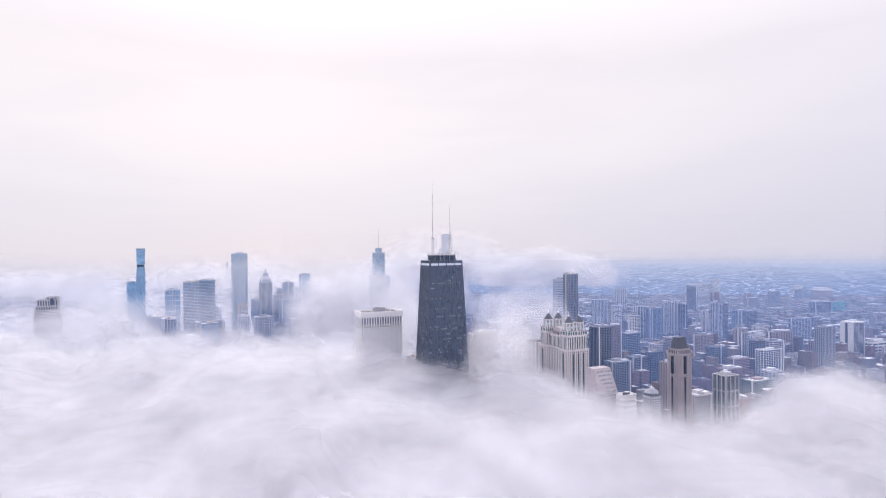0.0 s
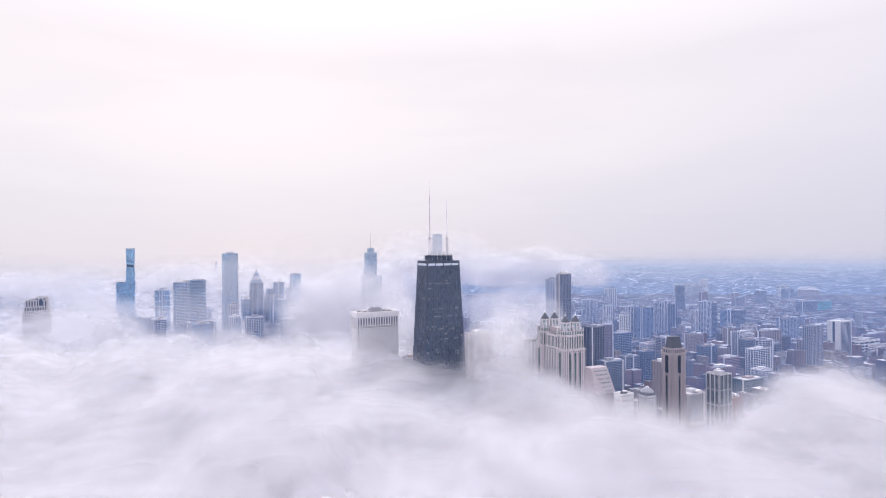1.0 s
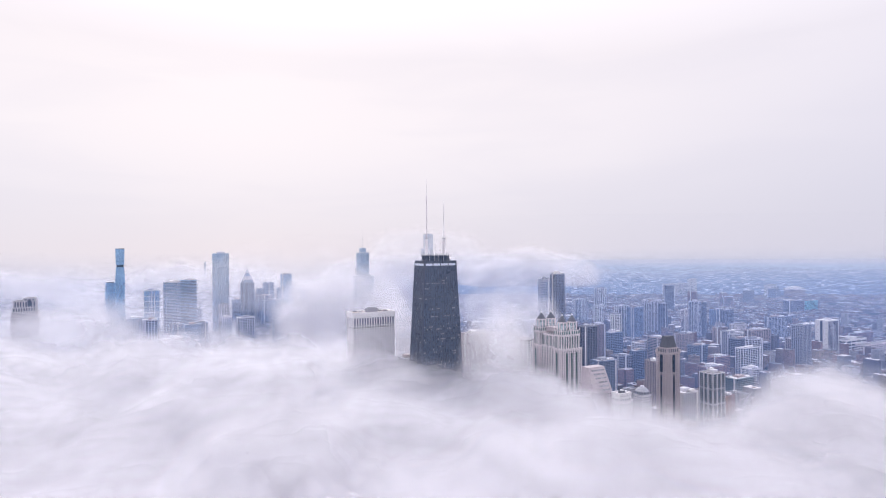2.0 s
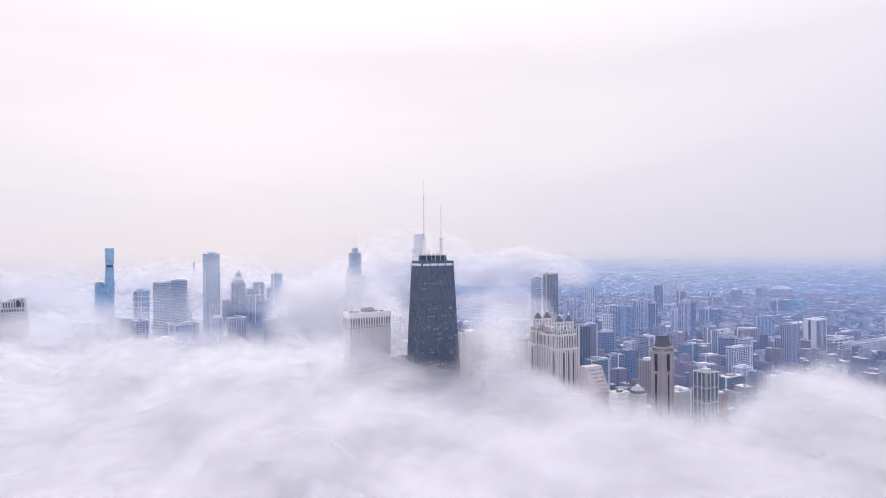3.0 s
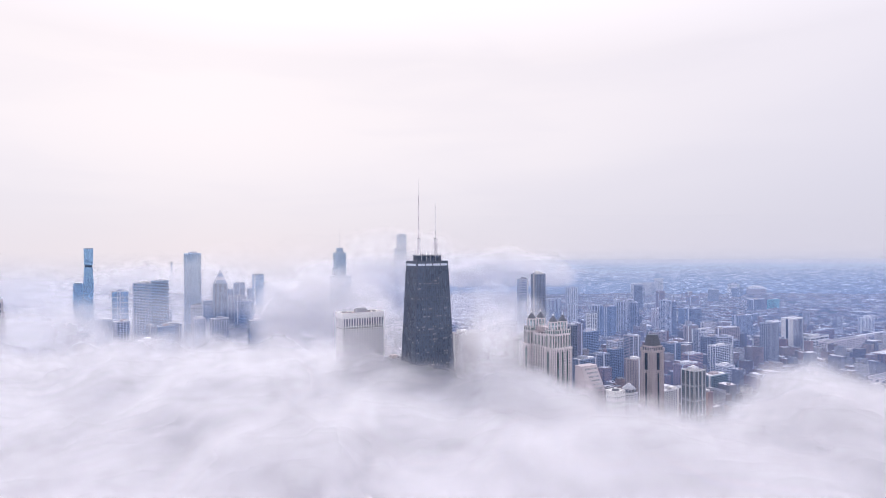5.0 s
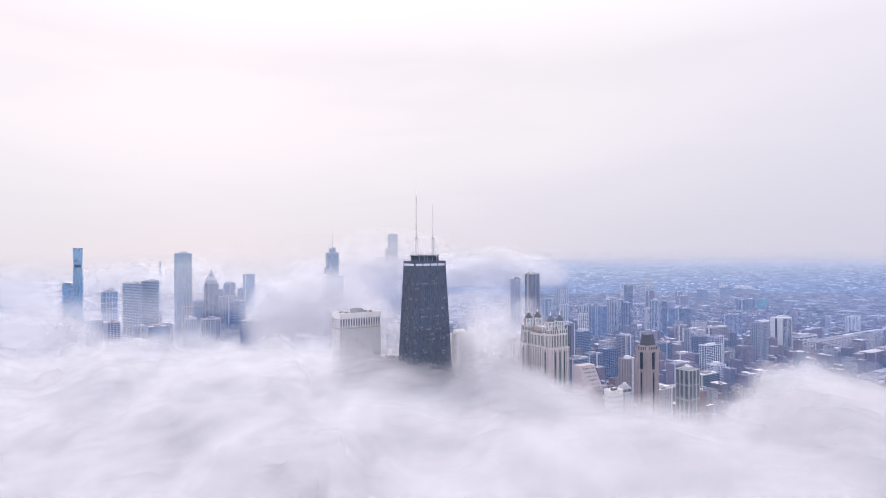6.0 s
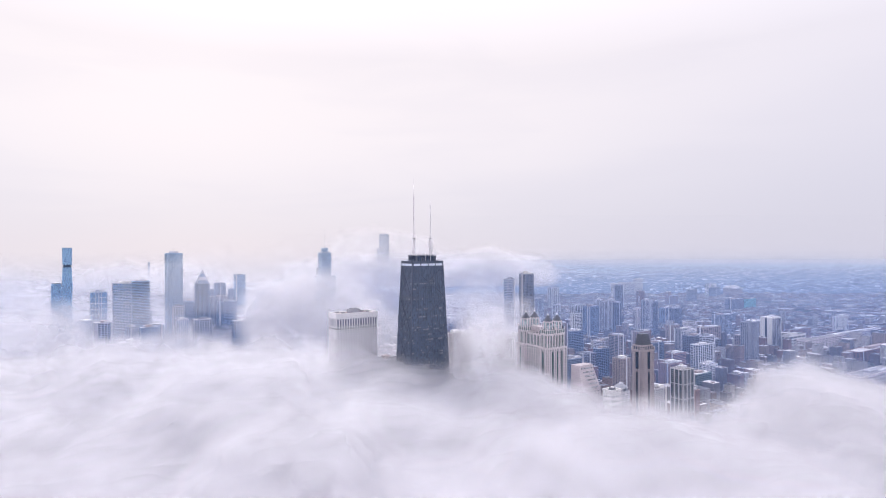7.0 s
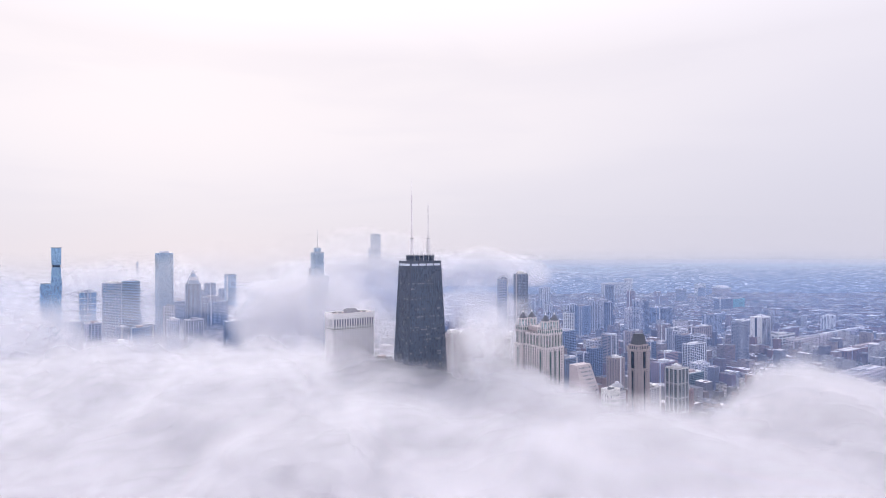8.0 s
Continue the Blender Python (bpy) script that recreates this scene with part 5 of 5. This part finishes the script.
def fog_height(u, v):
    """Height of the fog's upper side and how closed it is, over the plan."""
    x, y = plan(u, v)
    wob, rag = billow(u, v * 0.6, 200, 3), billow(u, v * 0.6, 90, 31, 3)
    a = 784 + 1057 * u / np.maximum(v, 60) + 40 * billow(x, y, 180, 9, 3)
    edge = np.interp(a, [-600, 0, 200, 330, 440, 520, 620, 710, 750, 830, 960, 1040, 1090, 1150, 1320, 1400, 1480, 1568, 1680, 2000],
                     [1160, 1130, 1080, 1050, 1120, 1170, 1100, 920, 830, 810, 800, 735, 632, 592, 595, 640, 700, 665, 570, 500]) + 26 * wob
    high = np.interp(a, [-600, 0, 540, 640, 720, 760, 860, 1000, 1090, 1320, 1400, 1500, 1568, 1700, 2000],
                     [222, 220, 234, 216, 216, 216, 234, 230, 230, 244, 248, 250, 242, 230, 220])
    near = 1 - ease(v + 45 * rag, edge - 90, edge + 130)
    wsum, hsum, gap = near ** 2 + 1e-4, near ** 2 * high + 1e-4 * 80, 1 - near
    # lower sheet that goes on to the left and behind, and single banks: right, ahead, half widths, height, closeness
    left = (1 - ease(a, 590, 800)) * ease(v, 700, 1000)
    thin = 1 - 0.42 * np.exp(-((a - 400) / 190.0) ** 2 - ((v - 1750) / 620.0) ** 2)
    low = np.maximum(np.interp(v, [900, 1250, 1600], [205, 180, 60]), np.interp(a, [-600, 60, 200, 330, 480, 700], [186, 172, 150, 112, 108, 108])) + np.interp(v, [1000, 2600, 3400, 4700], [0, 0, 30, 50])
    for c, h in ((left * thin, low), ):
        wsum, hsum, gap = wsum + c ** 2, hsum + c ** 2 * h, gap * (1 - c)
    cover = 1 - gap
    h = hsum / wsum + (9 * wob + 4 * rag) * (1 - 0.6 * ease(v, 1000, 1800))
    return h, cover


def fog_material(name, color, shade):
    """Fog on thin sheets: the value at each place says how deep it lies in the fog, noise breaks up its skin."""
    m, N = material(name)
    at = N.add("ShaderNodeNewGeometry").outputs["Position"]
    inside, dense = N.add("ShaderNodeAttribute"), N.add("ShaderNodeAttribute")
    inside.attribute_name, dense.attribute_name = "thickness", "closeness"

    def drift(lift):   # the drift runs ahead of the flight: billows are longer that way
        comb = N.add("ShaderNodeCombineXYZ")
        for k, (axis, f) in enumerate(((RIGHT, 0.8), (AHEAD, 0.5))):
            n = N.add("ShaderNodeVectorMath", "DOT_PRODUCT")
            N.put(n.inputs[0], at)
            n.inputs[1].default_value = (axis.x * f, axis.y * f, 0)
            N.put(comb.inputs[k], n.outputs["Value"])
        N.put(comb.inputs[2], N.math("ADD", N.math("MULTIPLY", N.split(at)[2], 1.15), lift))
        return comb.outputs[0]

    puff, above = N.noise(drift(0.0), 0.0105, 5.0, 0.52, 0.35), N.noise(drift(16.0), 0.0105, 2.0, 0.5, 0.35)
    skin = N.math("ADD", inside.outputs["Fac"], N.math("MULTIPLY", N.math("SUBTRACT", puff, 0.5), 3.0))
    body_of = N.span(skin, -0.1, 1.3)
    a = N.math("SUBTRACT", 1.0, N.math("POWER", 2.718, N.math("MULTIPLY", N.math("MULTIPLY", body_of, dense.outputs["Fac"]), -1.0)), clamp=True)
    # droplets scatter the light of the sky above; the undersides of billows face the horizon
    under = N.math("MULTIPLY", N.math("MAXIMUM", N.math("SUBTRACT", above, puff), 0.0), shade)
    tilt = N.add("ShaderNodeCombineXYZ")
    N.put(tilt.inputs[0], N.math("MULTIPLY", under, -AHEAD.x))
    N.put(tilt.inputs[1], N.math("MULTIPLY", under, -AHEAD.y))
    tilt.inputs[2].default_value = 1.0
    up = N.add("ShaderNodeVectorMath", "NORMALIZE")
    N.put(up.inputs[0], tilt.outputs[0])
    front, back, body = N.add("ShaderNodeBsdfDiffuse"), N.add("ShaderNodeBsdfTranslucent"), N.add("ShaderNodeAddShader")
    front.inputs[0].default_value = back.inputs[0].default_value = (*color, 1.0)
    N.put(front.inputs["Normal"], up.outputs[0])
    N.put(back.inputs["Normal"], N.stretch(up.outputs[0], -1.0, -1.0, -1.0))
    clear, mix, o = N.add("ShaderNodeBsdfTransparent"), N.add("ShaderNodeMixShader"), N.add("ShaderNodeOutputMaterial")
    L = m.node_tree.links
    L.new(front.outputs[0], body.inputs[0])
    L.new(back.outputs[0], body.inputs[1])
    N.put(mix.inputs[0], a)
    L.new(clear.outputs[0], mix.inputs[1])
    L.new(body.outputs[0], mix.inputs[2])
    L.new(mix.outputs[0], o.inputs[0])
    return m


def sheet(name, P, inside, mat, density=1.0, least=0.015):
    """One mesh of grid P (rows, columns, 3) with the depth in the fog at each corner; open where there is no fog."""
    R, C = P.shape[:2]
    idx = np.arange(R * C).reshape(R, C)
    q = np.stack([idx[:-1, :-1], idx[:-1, 1:], idx[1:, 1:], idx[1:, :-1]], -1).reshape(-1, 4)
    al = inside.ravel()
    q = q[(al[q].max(1) > least)]
    used = np.unique(q)
    back = np.full(R * C, -1)
    back[used] = np.arange(len(used))
    me = bpy.data.meshes.new(name)
    me.from_pydata(P.reshape(-1, 3)[used].tolist(), [], back[q].tolist())
    for key, value in (("thickness", al[used]), ("closeness", np.full(len(used), density))):
        at = me.attributes.new(key, "FLOAT", "POINT")
        at.data.foreach_set("value", value.astype(np.float32))
    me.materials.append(mat)
    me.shade_smooth()
    return me


FOG = fog_material("drifting_fog", (0.472, 0.476, 0.518), 8.0)
BANK = fog_material("bank_fog", (0.53, 0.532, 0.57), 6.0)
SEA = fog_material("closed_fog", (0.62, 0.61, 0.66), 0.0)


def fog_part(ob, name, me):
    c = new(name, me)
    c.parent = ob
    c["kind"] = "stuff"


def fog_sea():
    """The sea of fog: upright veils one behind another, close together, over a closed floor."""
    ob = thing("fog_sea", "thick white fog sea with soft rolling banks around the towers", "fog")
    ob["kind"] = "stuff"
    ang = np.radians(np.linspace(-52, 52, 260))
    r = 212.0
    while r < 4300:
        step = np.clip(0.032 * r, 9, 120)
        lift = np.concatenate([np.linspace(62, -46, 18), [-66, -100]])
        A, D = np.meshgrid(ang, lift, indexing="ij")
        rr = r + 0.3 * step * np.sin(A * 23 + r)
        U, V = -46 + rr * np.sin(A), rr * np.cos(A)
        H, C = fog_height(U, V)
        Z = np.maximum(H + D, 1.0)
        X, Y = plan(U, V)
        inside = (H - Z) / 36.0 - (1 - C) * 3.2
        fog_part(ob, "fog_veil", sheet("fog_veil", np.stack([X, Y, Z], -1), inside, FOG, step / 38.0, -1.3))
        r += step
    # closed floor below the veils
    A, V = np.meshgrid(np.tan(np.radians(np.linspace(-52, 52, 130))), 215 * 1.03 ** np.arange(100))
    U = V * A
    H, C = fog_height(U, V)
    X, Y = plan(U, V)
    fog_part(ob, "fog_floor", sheet("fog_floor", np.stack([X, Y, np.maximum(H - 58, 2)], -1), C * 8 - 6.3, SEA, 9.0, -1.0))
    # the sea goes on under and behind the start of the flight
    r, a = np.meshgrid(np.linspace(0, 260, 8), np.linspace(0, 2 * math.pi, 37))
    u, v = r * np.sin(a), r * np.cos(a)
    x, y = plan(u, v)
    fog_part(ob, "fog_floor", sheet("fog_floor", np.stack([x, y, 168 + 6 * billow(u, v, 200, 5)], -1), np.full(u.shape, 9.0), SEA, 9.0))
    r, a = np.meshgrid(np.array((200.0, 500.0, 1000.0, 2500.0, 4500.0)), np.radians(np.linspace(52, 308, 25)), indexing="ij")
    u, v = r * np.sin(a), r * np.cos(a)
    x, y = plan(u, v)
    fog_part(ob, "fog_floor", sheet("fog_floor", np.stack([x, y, 195 + 14 * billow(u, v, 300, 5)], -1), np.full(u.shape, 9.0), SEA, 9.0))


fog_sea()


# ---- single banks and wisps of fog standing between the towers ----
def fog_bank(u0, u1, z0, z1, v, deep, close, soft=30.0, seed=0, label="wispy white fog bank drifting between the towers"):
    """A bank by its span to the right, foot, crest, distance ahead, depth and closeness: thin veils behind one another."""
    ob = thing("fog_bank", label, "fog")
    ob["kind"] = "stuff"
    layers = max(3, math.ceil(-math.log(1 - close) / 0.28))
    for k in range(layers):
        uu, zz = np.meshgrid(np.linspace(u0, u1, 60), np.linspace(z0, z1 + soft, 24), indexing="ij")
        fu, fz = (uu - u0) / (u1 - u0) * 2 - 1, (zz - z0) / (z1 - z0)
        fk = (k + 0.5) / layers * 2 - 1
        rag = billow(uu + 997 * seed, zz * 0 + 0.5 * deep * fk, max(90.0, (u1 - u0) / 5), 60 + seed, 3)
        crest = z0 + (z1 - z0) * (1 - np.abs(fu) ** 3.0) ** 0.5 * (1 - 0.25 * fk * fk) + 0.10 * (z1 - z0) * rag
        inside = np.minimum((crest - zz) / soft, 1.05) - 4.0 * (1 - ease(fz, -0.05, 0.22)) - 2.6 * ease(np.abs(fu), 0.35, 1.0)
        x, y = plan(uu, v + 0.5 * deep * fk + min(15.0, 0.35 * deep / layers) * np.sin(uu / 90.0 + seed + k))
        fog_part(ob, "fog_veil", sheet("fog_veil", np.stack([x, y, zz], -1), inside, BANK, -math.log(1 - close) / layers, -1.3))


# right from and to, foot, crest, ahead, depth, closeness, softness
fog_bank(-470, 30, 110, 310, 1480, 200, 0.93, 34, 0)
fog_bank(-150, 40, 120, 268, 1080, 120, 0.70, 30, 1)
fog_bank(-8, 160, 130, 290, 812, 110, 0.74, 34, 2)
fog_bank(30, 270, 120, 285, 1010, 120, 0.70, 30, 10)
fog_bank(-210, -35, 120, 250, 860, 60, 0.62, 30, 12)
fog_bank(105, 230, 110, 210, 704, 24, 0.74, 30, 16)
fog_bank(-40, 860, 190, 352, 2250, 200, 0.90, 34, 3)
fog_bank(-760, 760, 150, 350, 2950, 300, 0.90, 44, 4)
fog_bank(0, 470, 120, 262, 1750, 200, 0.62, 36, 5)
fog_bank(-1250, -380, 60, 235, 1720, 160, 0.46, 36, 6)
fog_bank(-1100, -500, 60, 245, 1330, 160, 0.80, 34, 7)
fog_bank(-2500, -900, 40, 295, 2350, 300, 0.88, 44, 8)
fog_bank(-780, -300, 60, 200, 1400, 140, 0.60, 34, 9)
# tall thin veil added to pale the skyline towers as haze would
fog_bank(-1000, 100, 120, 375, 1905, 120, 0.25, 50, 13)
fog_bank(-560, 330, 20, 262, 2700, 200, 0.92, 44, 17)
# this one is added to whiten the bundled-tube tower behind it
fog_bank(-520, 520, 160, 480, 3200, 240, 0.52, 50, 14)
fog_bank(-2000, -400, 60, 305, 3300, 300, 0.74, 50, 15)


# ---- thin blue haze in front of the distance, put on as tinted see-through sheets ----
def haze(v, top, strong, color):
    m, N = material("blue_haze")
    attr = N.add("ShaderNodeAttribute")
    attr.attribute_name = "thickness"
    at = N.add("ShaderNodeNewGeometry").outputs["Position"]
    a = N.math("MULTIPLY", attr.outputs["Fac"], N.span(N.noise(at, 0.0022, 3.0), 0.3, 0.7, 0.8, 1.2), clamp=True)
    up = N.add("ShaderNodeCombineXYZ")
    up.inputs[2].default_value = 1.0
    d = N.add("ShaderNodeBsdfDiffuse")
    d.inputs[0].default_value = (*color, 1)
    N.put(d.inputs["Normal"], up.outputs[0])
    clear, mix, o = N.add("ShaderNodeBsdfTransparent"), N.add("ShaderNodeMixShader"), N.add("ShaderNodeOutputMaterial")
    N.put(mix.inputs[0], a)
    m.node_tree.links.new(clear.outputs[0], mix.inputs[1])
    m.node_tree.links.new(d.outputs[0], mix.inputs[2])
    m.node_tree.links.new(mix.outputs[0], o.inputs[0])
    U, Z = np.meshgrid(np.linspace(-0.98 * v, 0.98 * v, 40), np.linspace(0, top, 24))
    x, y = plan(U, v - 0.07 * U - 0.00004 * U * U)
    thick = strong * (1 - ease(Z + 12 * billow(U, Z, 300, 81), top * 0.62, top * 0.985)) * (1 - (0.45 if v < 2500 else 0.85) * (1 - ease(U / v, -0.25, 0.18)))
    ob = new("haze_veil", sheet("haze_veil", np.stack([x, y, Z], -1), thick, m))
    tagged(ob, "upright blue-tinted sheet standing in for haze before the city", "haze", kind="stuff")


# nearest sheet is added to lift the black tower towards hazy blue
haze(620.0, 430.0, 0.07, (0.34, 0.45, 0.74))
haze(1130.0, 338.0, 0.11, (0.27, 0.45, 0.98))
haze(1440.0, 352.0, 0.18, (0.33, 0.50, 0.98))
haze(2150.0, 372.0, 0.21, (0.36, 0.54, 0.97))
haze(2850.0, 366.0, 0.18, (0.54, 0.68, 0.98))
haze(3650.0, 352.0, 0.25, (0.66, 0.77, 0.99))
